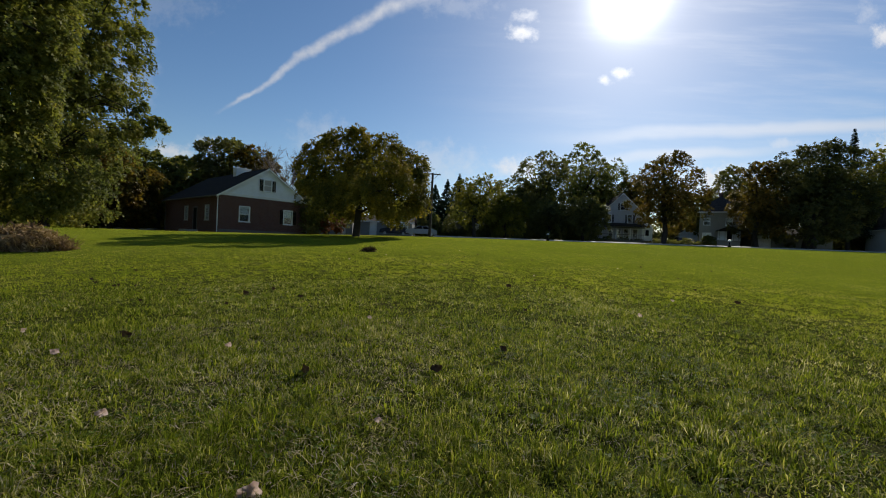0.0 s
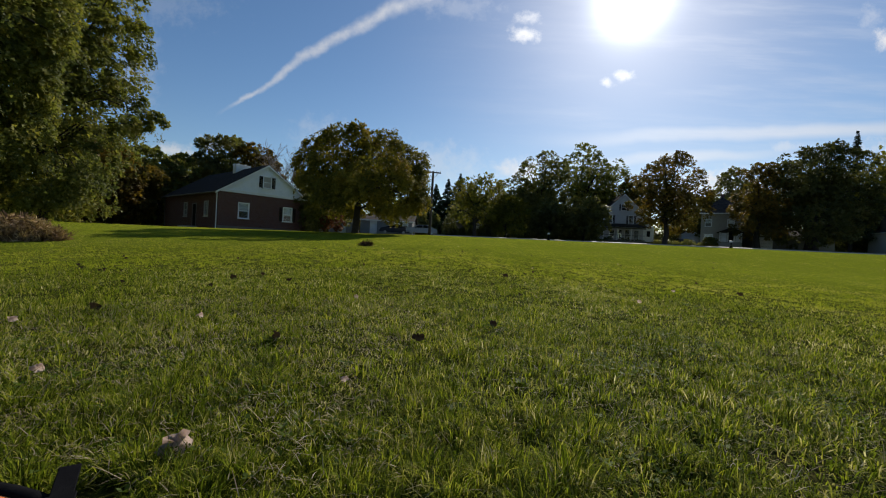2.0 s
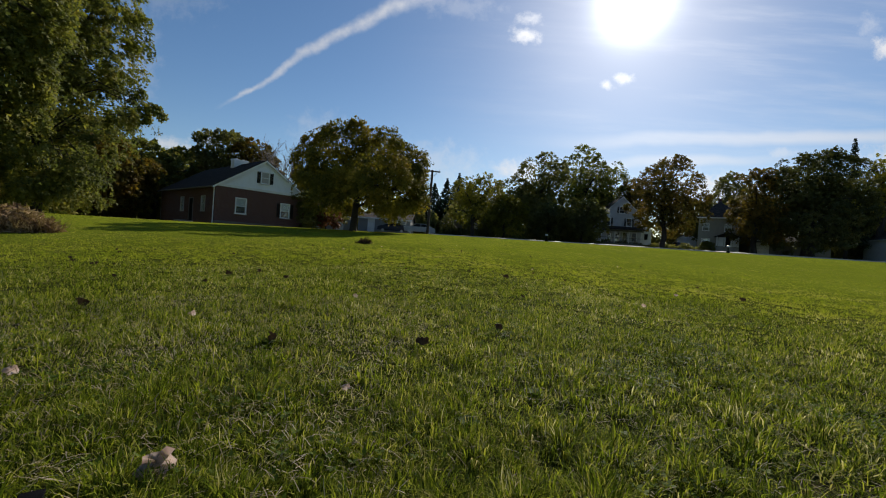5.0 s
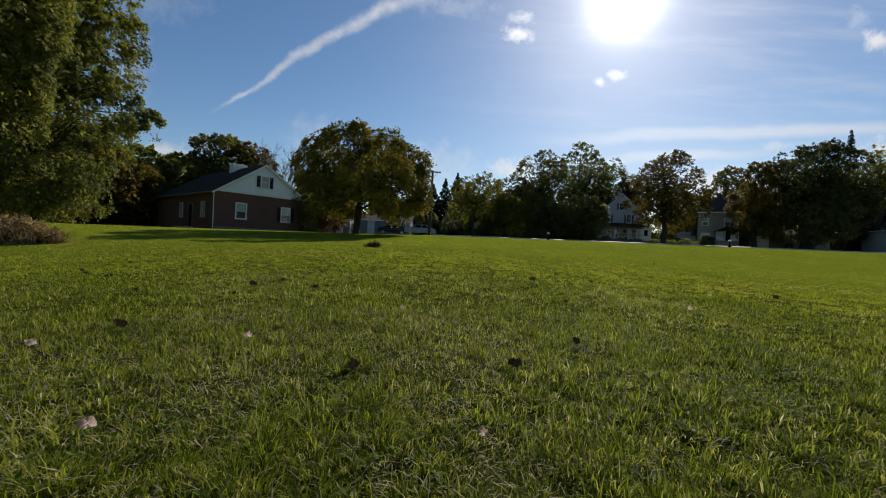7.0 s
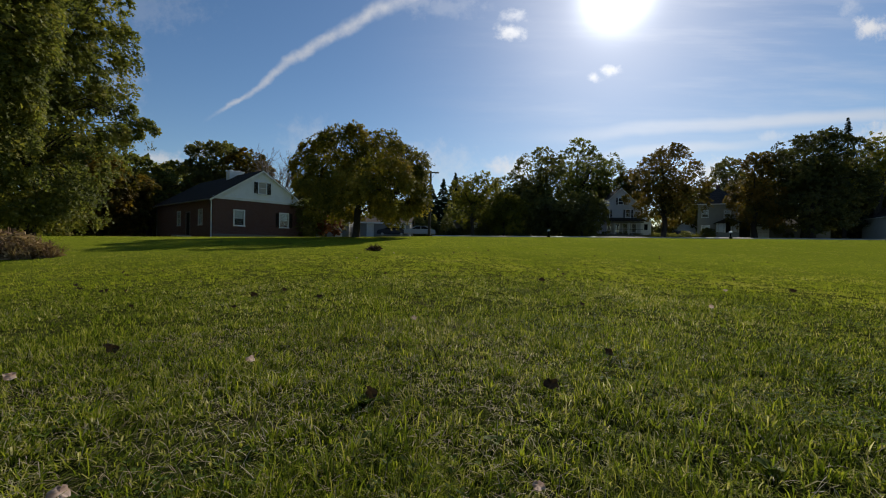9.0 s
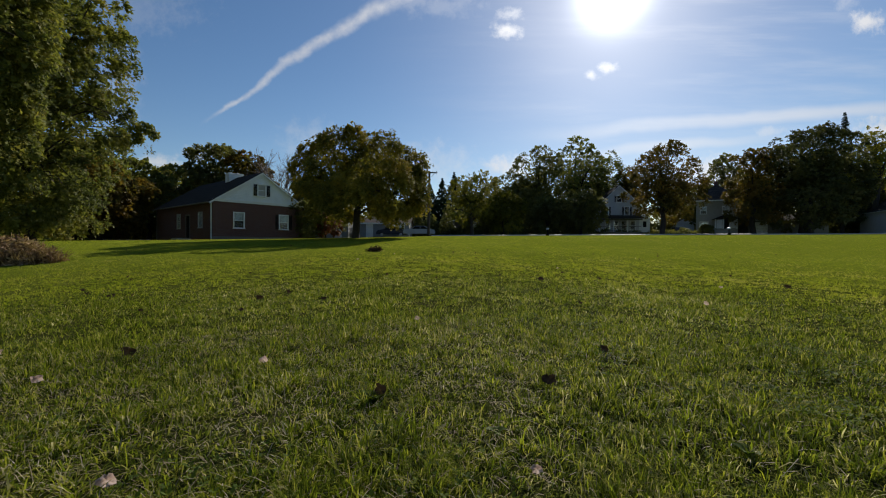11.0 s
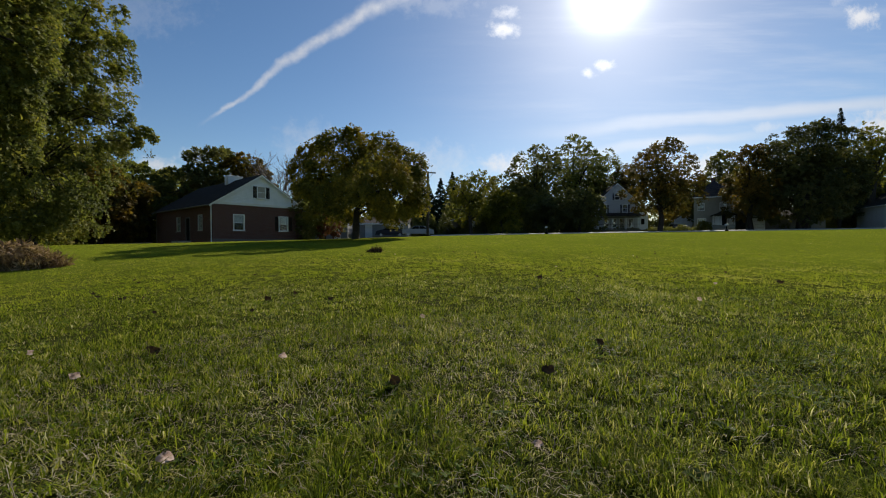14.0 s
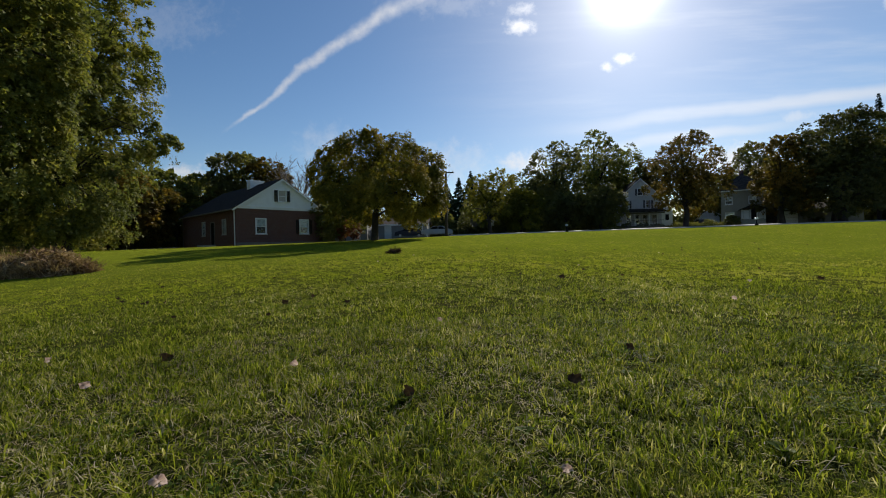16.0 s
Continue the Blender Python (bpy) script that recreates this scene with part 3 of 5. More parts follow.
def gable(house, w, y0, eave, rise, mat, hole=None, thick=0.18):
    bm = bmesh.new()
    prism(bm, [(0, eave), (w, eave), (w / 2, eave + rise)], "y", y0, y0 + thick)
    part("gable", bm, M[mat], house)


def brick_cottage():
    cx, cy = -19.26, 34.0
    W, L, H, R = 8.3, 14.2, 3.1, 2.75
    z = 1.08
    h = thing("house", "one-storey red brick cottage with white gable and dark roof", "house", pose(cx, cy, z, 0, 0, 50.3))
    fw = [(2.15, 0.86, 0.88, 2.2), (6.3, 0.86, 0.88, 2.2)]
    lw = [(L - 2.6, 0.86, 0.9, 2.2), (L - 7.85, 0.86, 0.9, 2.2)]
    dx = L - 5.5
    holes = {"front": [(x - w / 2, x + w / 2, a, b) for x, w, a, b in fw],
             "left": [(x - w / 2, x + w / 2, a, b) for x, w, a, b in lw] + [(dx - 0.46, dx + 0.46, 0.0, 2.05)]}
    walls(h, W, L, H, "brick", holes)
    for i, (x, w, a, b) in enumerate(fw):
        add_window(h, pose(x, 0, 0), w, a, b, shutters=i == 1)
    for x, w, a, b in lw:
        add_window(h, side_m("left", W, L) @ pose(x, 0, 0), w, a, b, trim="cream", full=True)
    add_door(h, side_m("left", W, L) @ pose(dx, 0, 0), 0.92, 2.05, "black", "dark panelled side door", "brownmetal")
    part("step", bx(-1.1, 0.0, L - dx - 0.8, L - dx + 0.8, -0.4, -0.02, bev=0.02), M["concrete"], h)
    # white gable with its soffit band, and the attic window
    gable(h, W, -0.03, H, R, "white_siding")
    gable(h, W, L - 0.16, H, R, "white_siding")
    part("frieze", bx(-0.02, W + 0.02, -0.07, -0.032, H - 0.04, H + 0.17, bev=0.01), M["white"], h)
    part("plinth", bx(-0.04, W + 0.04, -0.045, -0.002, -0.4, 0.12, bev=0.01), M["brownmetal"], h)
    add_window(h, pose(W / 2, -0.07, 0), 0.72, H + 0.72, H + 1.75, shutters=True)
    part("attic_back", bx(W / 2 - 0.33, W / 2 + 0.33, -0.032, -0.031 + 0.006, H + 0.74, H + 1.72), M["cream"], h, "pale blind behind the attic window")
    gable_roof(h, W, L, H, R, 0.32, 0.14, "shingle", "white", "brownmetal")
    # painted chimney astride the ridge
    bm = bx(W / 2 - 0.75, W / 2 + 0.65, 5.05, 5.8, H + R - 0.7, H + R + 0.46)
    c = part("chimney", bm, M["white"], h, "white-painted brick chimney")
    part("chimney_cap", bx(W / 2 - 0.8, W / 2 + 0.7, 5.0, 5.85, H + R + 0.46, H + R + 0.55, bev=0.015), M["white"], c)
    for i in (-1, 1):
        v, f = tube([(W / 2 - 0.05 + i * 0.35, 5.43, H + R + 0.54), (W / 2 - 0.05 + i * 0.35, 5.43, H + R + 0.68)], [0.11, 0.11], 10)
        mesh_part("flue", np_mesh("flue", v, f, M["concrete"], True), c)
    for x, y, k in ((-0.06, 0.12, "white"), (-0.06, L - 0.1, "brownmetal")):
        part("downpipe", bx(x - 0.05, x + 0.03, y - 0.04, y + 0.04, -0.2, H - 0.12, bev=0.015), M[k], h)


brick_cottage()


def porch(h, x0, x1, d, top, roof_rise, mat_roof, wallmat, posts=4, base=0.5):
    """A front porch before y = 0."""
    p = part("porch", bx(x0, x1, -d, -0.002, -0.4, base, bev=0.02), M[wallmat], h)
    bm = bmesh.new()
    prism(bm, [(-d - 0.3, top), (-0.01, top + roof_rise), (-0.01, top + roof_rise + 0.12), (-d - 0.3, top + 0.12)], "x", x0 - 0.25, x1 + 0.25)
    part("porch_roof", bm, M[mat_roof], p)
    part("porch_beam", bx(x0, x1, -d, -d + 0.16, top - 0.24, top - 0.01, bev=0.01), M["tan_siding"], p)
    for i in range(posts):
        x = x0 + 0.08 + (x1 - x0 - 0.16) * i / (posts - 1)
        part("post", bx(x - 0.07, x + 0.07, -d + 0.01, -d + 0.15, base, top - 0.24, bev=0.01), M["white"], p)
    for zz in (base + 0.15, base + 0.85):
        part("rail", bx(x0 + 0.15, x1 - 0.15, -d + 0.05, -d + 0.11, zz, zz + 0.07, bev=0.01), M["tan_siding"], p)


def white_house():
    W, L, H, R = 6.8, 10.5, 5.3, 3.3
    cx, cy = 27.5, 72.0
    h = thing("house", "white two-storey frame house with a steep front gable", "house", pose(cx, cy, gz(cx + 4, cy), 0, 0, -8))
    up = [(1.2, 0.8, 3.5, 4.9), (4.7, 0.8, 3.5, 4.9)]
    lo = [(1.6, 0.8, 0.9, 2.4), (2.9, 0.8, 0.9, 2.4), (4.2, 0.8, 0.9, 2.4), (5.7, 0.8, 0.9, 2.4)]
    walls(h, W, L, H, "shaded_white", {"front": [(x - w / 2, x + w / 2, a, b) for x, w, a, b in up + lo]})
    for x, w, a, b in up:
        add_window(h, pose(x, 0, 0), w, a, b, True, False)
    for x, w, a, b in lo:
        add_window(h, pose(x, 0, 0), w, a, b, False, False)
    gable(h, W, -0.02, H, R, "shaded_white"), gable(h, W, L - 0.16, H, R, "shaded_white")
    add_window(h, pose(W / 2, -0.07, 0), 0.8, H + 0.45, H + 1.6, True, False)
    # dark panel added for an unlit attic behind the glass
    part("attic_back", bx(W / 2 - 0.37, W / 2 + 0.37, -0.026, -0.021, H + 0.47, H + 1.57), M["dark"], h)
    gable_roof(h, W, L, H, R, 0.35, 0.14, "shingle")
    porch(h, -0.3, W - 0.1, 1.9, 2.75, 0.6, "shingle", "tan_siding")
    e = part("entry", bx(W + 0.002, W + 1.9, 0.5, 3.2, -0.4, 2.9), M["white"], h, "white side entry with a pitched roof")
    bm = bmesh.new()
    prism(bm, [(W + 0.0, 2.9), (W + 2.0, 2.9), (W + 1.0, 3.6)], "y", 0.35, 3.3)
    part("entry_roof", bm, M["white"], e)
    part("entry_window", bx(W + 0.75, W + 1.3, 0.44, 0.498, 1.4, 2.4, bev=0.01), M["black"], e)


white_house()


def hip_house():
    W, L, H, R = 6.0, 8.0, 5.9, 3.2
    cx, cy = 44.7, 72.0
    h = thing("house", "pale two-storey house with a brown hipped roof", "house", pose(cx, cy, gz(cx + 4, cy), 0, 0, -32))
    up = [(1.1, 0.9, 3.6, 4.8), (4.3, 0.9, 3.6, 4.8)]
    lo = [(1.2, 1.2, 1.0, 2.2)]
    walls(h, W, L, H, "cream_siding", {"front": [(x - w / 2, x + w / 2, a, b) for x, w, a, b in up + lo]})
    for x, w, a, b in up + lo:
        add_window(h, pose(x, 0, 0), w, a, b, False, True)
    bm = bmesh.new()
    o = 0.5
    lo4 = [bm.verts.new(p) for p in ((-o, -o, H), (W + o, -o, H), (W + o, L + o, H), (-o, L + o, H))]
    r0, r1 = bm.verts.new((W / 2, L * 0.42, H + R)), bm.verts.new((W / 2, L * 0.58, H + R))
    bm.faces.new(lo4), bm.faces.new((lo4[0], lo4[1], r0)), bm.faces.new((lo4[1], lo4[2], r1, r0)), bm.faces.new((lo4[2], lo4[3], r1)), bm.faces.new((lo4[3], lo4[0], r0, r1))
    part("roof", bm, M["shingle_brown"], h)
    part("fascia", bx(-o, W + o, -o - 0.02, -o + 0.02, H - 0.16, H + 0.02), M["white"], h)
    part("chimney", bx(W / 2 - 0.3, W / 2 + 0.3, L * 0.6, L * 0.6 + 0.6, H + R - 0.6, H + R + 0.7, bev=0.02), M["brick"], h)
    # gabled front porch on the right half
    px0, px1 = 2.7, 5.9
    p = part("porch", bx(px0, px1, -2.0, -0.002, -0.4, 0.9, bev=0.02), M["cream_siding"], h)
    for x in (px0 + 0.02, (px0 + px1) / 2 - 0.5, (px0 + px1) / 2 + 0.42, px1 - 0.24):
        part("post", bx(x, x + 0.22, -2.0, -1.8, 0.9, 2.5, bev=0.02), M["white"], p)
    for a, b in ((px0 + 0.3, (px0 + px1) / 2 - 0.55), ((px0 + px1) / 2 + 0.7, px1 - 0.3)):
        part("screen", bx(a, b, -1.9, -1.86, 0.95, 2.45), M["white"], p, "pale curtained porch window")
    part("porch_door", bx((px0 + px1) / 2 - 0.27, (px0 + px1) / 2 + 0.4, -1.9, -1.85, 0.9, 2.45, bev=0.01), M["black"], p)
    bm = bmesh.new()
    prism(bm, [(px0 - 0.35, 2.5), (px1 + 0.35, 2.5), ((px0 + px1) / 2, 3.35)], "y", -2.3, -0.01)
    part("porch_roof", bm, M["shingle"], p)


hip_house()


def small_house(name, label, cx, cy, rz, W, L, H, R, wall, roof, wins=(), door=None, garage=None):
    h = thing(name, label, "house" if name == "house" else "garage", pose(cx, cy, gz(cx, cy), 0, 0, rz))
    hs = [(x - w / 2, x + w / 2, a, b) for x, w, a, b in wins]
    if door:
        hs.append((door - 0.45, door + 0.45, 0.0, min(2.05, H - 0.06)))
    if garage:
        hs.append((garage[0], garage[1], 0.0, 2.15))
    walls(h, W, L, H, wall, {"front": hs})
    for x, w, a, b in wins:
        add_window(h, pose(x, 0, 0), w, a, b, False, True)
    if door:
        add_door(h, pose(door, 0, 0), 0.9, 2.05)
    if garage:
        bm = bmesh.new()
        for i in range(4):
            box(bm, garage[0], garage[1], 0.05, 0.09, 0.02 + i * 0.53, 0.53 + i * 0.53, 0.012)
        part("garage_door", bm, M["white"], h, "white sectional garage door")
    gable(h, W, -0.02, H, R, wall), gable(h, W, L - 0.16, H, R, wall)
    gable_roof(h, W, L, H, R, 0.3, 0.12, roof)
    return h


def side_house(name, label, cx, cy, rz, L, W, H, R, wall, roof, holes, garage=None, door=None):
    """A low house whose ridge runs along the street: its long wall of length L faces us."""
    h = thing(name, label, "house" if name == "house" else "garage", pose(cx, cy, gz(cx, cy), 0, 0, rz))
    hs = [(x - w / 2, x + w / 2, a, b) for x, w, a, b in holes]
    if door:
        hs.append((door - 0.45, door + 0.45, 0.0, min(2.05, H - 0.06)))
    if garage:
        hs.append((garage[0], garage[1], 0.0, 2.15))
    walls(h, L, W, H, wall, {"front": hs})
    for x, w, a, b in holes:
        add_window(h, pose(x, 0, 0), w, a, b, False, True)
    if door:
        add_door(h, pose(door, 0, 0), 0.9, 2.05)
    if garage:
        bm = bmesh.new()
        for i in range(4):
            box(bm, garage[0], garage[1], 0.05, 0.09, 0.02 + i * 0.53, 0.53 + i * 0.53, 0.012)
        part("garage_door", bm, M["white"], h, "white sectional garage door")
    for s in (0, 1):
        bm = bmesh.new()
        ye, yr = (-0.35, W / 2) if s == 0 else (W + 0.35, W / 2)
        prism(bm, [(ye, H - 0.1), (yr, H + R), (yr, H + R + 0.12), (ye, H + 0.02)], "x", -0.3, L + 0.3)
        part("roof", bm, M[roof], h)
    for x in (0.0, L - 0.16):
        bm = bmesh.new()
        prism(bm, [(0, H), (W, H), (W / 2, H + R)], "x", x, x + 0.16)
        part("gable", bm, M[wall], h)
    part("fascia", bx(-0.3, L + 0.3, -0.38, -0.352, H - 0.16, H + 0.03), M["white"], h)


side_house("garage", "low white-sided garage behind the drooping tree", -13.2, 62, 0, 8.0, 6, 2.2, 1.0, "shaded_grey_siding", "shingle_brown", [(5.6, 0.8, 1.2, 1.9), (6.9, 0.8, 1.2, 1.9)], None, 2.0)
side_house("house", "low grey bungalow in deep shade of big trees", -24.0, 64, 4, 9.0, 7, 2.5, 1.6, "shaded_grey_siding", "shingle_brown", [(2.0, 1.1, 0.9, 2.1), (4.4, 1.1, 0.9, 2.1)], None, 7.4)
small_house("garage", "dark grey garage under trees beside the street", 0.2, 66, 0, 5.6, 7, 2.0, 0.9, "tan_siding", "shingle_brown", (), 4.6)
small_house("garage", "small white garage with a dark opening", 49.2, 86, -10, 3.6, 6, 2.4, 1.0, "white", "shingle_brown", ())
side_house("garage", "long tan garage with a white door under big trees", 52.5, 70, -4, 13.0, 6, 2.5, 1.4, "tan_siding", "shingle_brown", [], (0.6, 3.2))
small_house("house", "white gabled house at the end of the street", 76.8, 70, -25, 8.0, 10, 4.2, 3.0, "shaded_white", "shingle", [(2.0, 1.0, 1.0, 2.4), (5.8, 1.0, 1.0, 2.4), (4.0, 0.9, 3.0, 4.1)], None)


def car(label, x, y, rz, mat, length=4.5):
    c = thing("car", label, "car", pose(x, y, gz(x, y) + 0.02, 0, 0, rz), "parked cars")
    s = length / 4.5
    prof = [(-2.25, 0.35), (-2.22, 0.75), (-1.95, 0.92), (-1.25, 0.98), (-0.55, 1.42), (0.75, 1.45), (1.55, 1.0), (2.15, 0.9), (2.25, 0.6), (2.22, 0.32)]
    bm = bmesh.new()
    prism(bm, [(a * s, b) for a, b in prof], "y", -0.85, 0.85)
    bmesh.ops.bevel(bm, geom=[e for e in bm.edges if abs(e.verts[0].co.y - e.verts[1].co.y) < 0.01], offset=0.08, segments=2, affect="EDGES")
    part("body", bm, mat, c, smooth=False)
    for yy in (-0.856, 0.852):
        bm = bmesh.new()
        prism(bm, [(-1.1 * s, 1.0), (-0.5 * s, 1.36), (0.1 * s, 1.38), (0.1 * s, 1.0)], "y", yy, yy + 0.004)
        part("side_window", bm, M["black"], c)
        bm = bmesh.new()
        prism(bm, [(0.18 * s, 1.0), (0.18 * s, 1.38), (0.7 * s, 1.38), (1.35 * s, 1.02)], "y", yy, yy + 0.004)
        part("side_window", bm, M["black"], c)
    for a in (-1.4, 1.42):
        for yy in (-0.88, 0.68):
            v, f = tube([(a * s, yy, 0.31), (a * s, yy + 0.2, 0.31)], [0.31, 0.31], 16)
            w = mesh_part("wheel", np_mesh("wheel", v, f, M["tyre"], True), c)
            bm = bmesh.new()
            bmesh.ops.create_circle(bm, cap_ends=True, segments=14, radius=0.2, matrix=pose(a * s, yy - 0.004 if yy < 0 else yy + 0.204, 0.31, 90))
            part("hubcap", bm, M["steel"], w)
    for yy in (-0.6, 0.6):
        part("headlight", bx(-2.262 * s, -2.2 * s, yy - 0.16, yy + 0.16, 0.62, 0.74, bev=0.01), M["lamp"], c)


car("silver car parked at the street beyond the lawn", -3.4, 57.2, 3, M["carwhite"], 4.4)
car("dark car parked beside the silver one", -7.6, 59.4, 8, M["cardark"], 4.3)
car("dark car parked before the small white garage", 46.2, 80, 80, M["cardark"], 4.3)

# ---- trees ----


def leaf_quads(rng, pos, size, aspect=0.55, hang=0.0, face=None):
    """Pointed leaves at the places given, facing roughly along face; hang: how far they point down."""
    n = len(pos)
    nr = rng.normal(size=(n, 3)) * 0.5 + (face if face is not None else rng.normal(size=(n, 3)))
    nr /= np.linalg.norm(nr, axis=1, keepdims=True) + 1e-9
    d = rng.normal(size=(n, 3))
    d[:, 2] -= hang * 2.0
    d -= nr * (d * nr).sum(1, keepdims=True)
    d /= np.linalg.norm(d, axis=1, keepdims=True) + 1e-9
    w = np.cross(d, nr)
    s = size * rng.uniform(0.6, 1.35, (n, 1))
    v = np.empty((n, 3, 3))
    v[:, 0], v[:, 1], v[:, 2] = pos - d * s * 0.5, pos + d * s * 0.3 + w * s * aspect * 0.75, pos + d * s * 0.3 - w * s * aspect * 0.75
    return v.reshape(-1, 3), np.arange(3 * n).reshape(n, 3)


def lump(rng, k=10):
    """An uneven outline: a few random bulges as a function of direction."""
    a = rng.normal(size=(k, 3))
    a /= np.linalg.norm(a, axis=1, keepdims=True)
    g = rng.uniform(-0.26, 0.24, k)
    return lambda d: 1 + (np.exp(6 * (d @ a.T - 1)) * g).sum(1)


def tree(label, x, y, height, rx, low, leaves, size, mat, seed, group="", style="round", trunk_r=None, lean=(0, 0), hang=0.0, density=1.0, ry=None, category="tree", boughs=46, billow=0.2, spray=0.35, core=0.1, extra=(), bare=None):
    """A tree with its foot at x, y: a tapering trunk with limbs, and a crown of clumps of leaves from low to height.
    extra: boughs of their own (x, y, z, radius); bare: no boughs short of x, under z."""
    rng = np.random.default_rng(seed)
    t = thing("tree", label, category, pose(x, y, gz(x, y) - 0.05, 0, 0, 0), group)
    ry = ry or rx
    cz, hz = (height + low) / 2, (height - low) / 2
    tr = trunk_r or 0.028 * height
    bulge = lump(rng, 16)
    shape = (lambda d: 1 + 0.35 * (bulge(d) - 1)) if style == "dome" else bulge
    size, leaves = size * 1.0, int(leaves * 1.6)
    semi, mid3 = np.array([rx, ry, hz]), np.array([lean[0], lean[1], cz])
    mean = (rx + ry + hz) / 3

    def unit(n):
        d = rng.normal(size=(n, 3))
        return d / np.linalg.norm(d, axis=1, keepdims=True)
    if style == "cone":
        # tiers of drooping boughs
        K = max(90, int(leaves / 32))
        q = rng.uniform(0.004, 1, K) ** 0.85
        ang = rng.uniform(0, 2 * np.pi, K)
        rad = (q * 0.99 + 0.01) * rng.uniform(0.0, 1.0, K) ** 0.5 * (0.93 + 0.07 * np.sin(q * 70 + 2 * ang))
        c3 = np.stack([np.cos(ang) * rad * rx, np.sin(ang) * rad * ry, hz - 2 * hz * q - 0.06 * rad * hz], 1) + mid3
        br = (0.22 + 0.78 * q) * rx * 0.2
        zs = 0.5
    else:
        # rounded boughs in the outer part of the crown, leaves over the outside of each
        B = int(boughs * 2.2)
        d = unit(B)
        d = d[d[:, 2] > (-0.95 if style == "round" else -0.85)]
        pn = 2.3 if style == "round" else 2.7
        d = d / (np.abs(d) ** pn).sum(1, keepdims=True) ** (1 / pn)
        br = billow * mean * rng.uniform(0.65, 1.3, len(d)) * (100 / B) ** 0.25
        r = np.where(rng.random(len(d)) < 0.72, rng.uniform(0.84, 1.0, len(d)), rng.uniform(0.3, 0.84, len(d)))
        c3 = d * (r * shape(d / np.linalg.norm(d, axis=1, keepdims=True)))[:, None] * (semi - br[:, None] * 0.9) + mid3
        c3[:, :2] += (c3 - mid3)[:, :2] * 0.16 * np.maximum(0, -d[:, 2:3])
        if bare:
            k = ~((c3[:, 0] < bare[0]) & (c3[:, 2] < bare[1]))
            c3, br, d = c3[k], br[k], d[k]
        if extra:
            c3, br = np.concatenate([c3, [e[:3] for e in extra]]), np.concatenate([br, [e[3] for e in extra]])
        zs = 0.8 if not hang else 1.0
    per = max(6, int(leaves / len(c3)))
    n = len(c3) * per
    cc, out = np.repeat(c3, per, 0), np.repeat((c3 - mid3) / semi, per, 0)
    out = out / (np.linalg.norm(out, axis=1, keepdims=True) + 1e-6)
    if style == "cone":
        dr = unit(n)
        flip = (dr * out).sum(1) < -0.35
        dr[flip] *= -1
        rr = np.where(rng.random(n) < 0.88, rng.uniform(0.66, 1.0, n), rng.uniform(1.0, 1.22, n))
        pos = cc + dr * (rr * np.repeat(br, per))[:, None] * np.array([1, 1, zs])
        face = dr * 0.8 + out * 0.25 + np.array([0, 0, 0.3])
    else:
        # flat sprays of leaves that stand out from each bough and tip over at their ends
        g = 16
        m = n // g
        pick = rng.integers(0, len(c3), m)
        so = (c3[pick] - mid3) / semi
        so /= np.linalg.norm(so, axis=1, keepdims=True) + 1e-6
        sd = unit(m)
        back = (sd * so).sum(1) < -0.3
        sd[back] *= -1
        foot = c3[pick] + sd * (rng.uniform(0.55, 1.0, m) * br[pick])[:, None] * np.array([1, 1, zs])
        axis = sd * np.array([1, 1, 0.45]) + so * 0.5 + np.array([0, 0, -0.12 - 0.6 * hang]) + rng.normal(size=(m, 3)) * 0.25
        axis /= np.linalg.norm(axis, axis=1, keepdims=True)
        side = np.cross(axis, np.array([0, 0, 1.0]) + rng.normal(size=(m, 3)) * 0.35)
        side /= np.linalg.norm(side, axis=1, keepdims=True) + 1e-6
        nrm = np.cross(side, axis)
        sl = (spray * br[pick] * rng.uniform(0.4, 0.85, m) + size * 1.2)[:, None, None]
        u = rng.uniform(0, 1, (m, g, 1))
        w = rng.uniform(-1, 1, (m, g, 1)) * (0.5 - 0.32 * u)
        pos = foot[:, None] + axis[:, None] * u * sl + side[:, None] * w * sl + nrm[:, None] * rng.normal(size=(m, g, 1)) * (0.05 * sl + size * 0.25)
        pos[:, :, 2:] -= (u ** 2) * sl * 0.28
        pos = pos.reshape(-1, 3)
        face = np.repeat(nrm * np.sign(nrm[:, 2:3] + 1e-6) + so * 0.35, g, 0)
        n = len(pos)
    sizes = np.full(n, size) if style != "cone" else size * (0.4 + 0.6 * np.repeat(q, per))
    if hang:
        # trailing shoots over the outside of the boughs
        m = int(leaves * 0.006 * hang)
        pick = rng.integers(0, len(c3), m)
        ud = unit(m)
        ud[:, 2] = np.abs(ud[:, 2]) * 0.7
        st = c3[pick] + ud * br[pick][:, None]
        ln = np.minimum(rng.uniform(0.06, 0.2, m) * height, np.maximum(st[:, 2] - low * 0.75, 0.2))
        k = 34
        u = rng.uniform(0, 1, (m, k))
        od = (st - mid3)[:, :2]
        od /= np.linalg.norm(od, axis=1, keepdims=True) + 1e-6
        jit = rng.normal(size=(2, m, k)) * 0.06
        push = 0.35 * np.sqrt(u)
        sp = np.stack([st[:, :1] + od[:, :1] * push + jit[0], st[:, 1:2] + od[:, 1:] * push + jit[1], st[:, 2:] - u * ln[:, None]], -1).reshape(-1, 3)
        pos = np.concatenate([pos, sp])
        face = np.concatenate([face, np.repeat(np.concatenate([od, np.full((m, 1), 0.25)], 1), k, 0)])
        sizes = np.concatenate([sizes, np.full(m * k, size * 0.9)])
    if style != "cone":
        # oversized inner leaves, added to block light; seen only through the gaps
        m = int(leaves * core)
        core = unit(m) * rng.uniform(0.1, 0.8, (m, 1)) * semi + mid3
        pos, face = np.concatenate([pos, core]), np.concatenate([face, unit(m)])
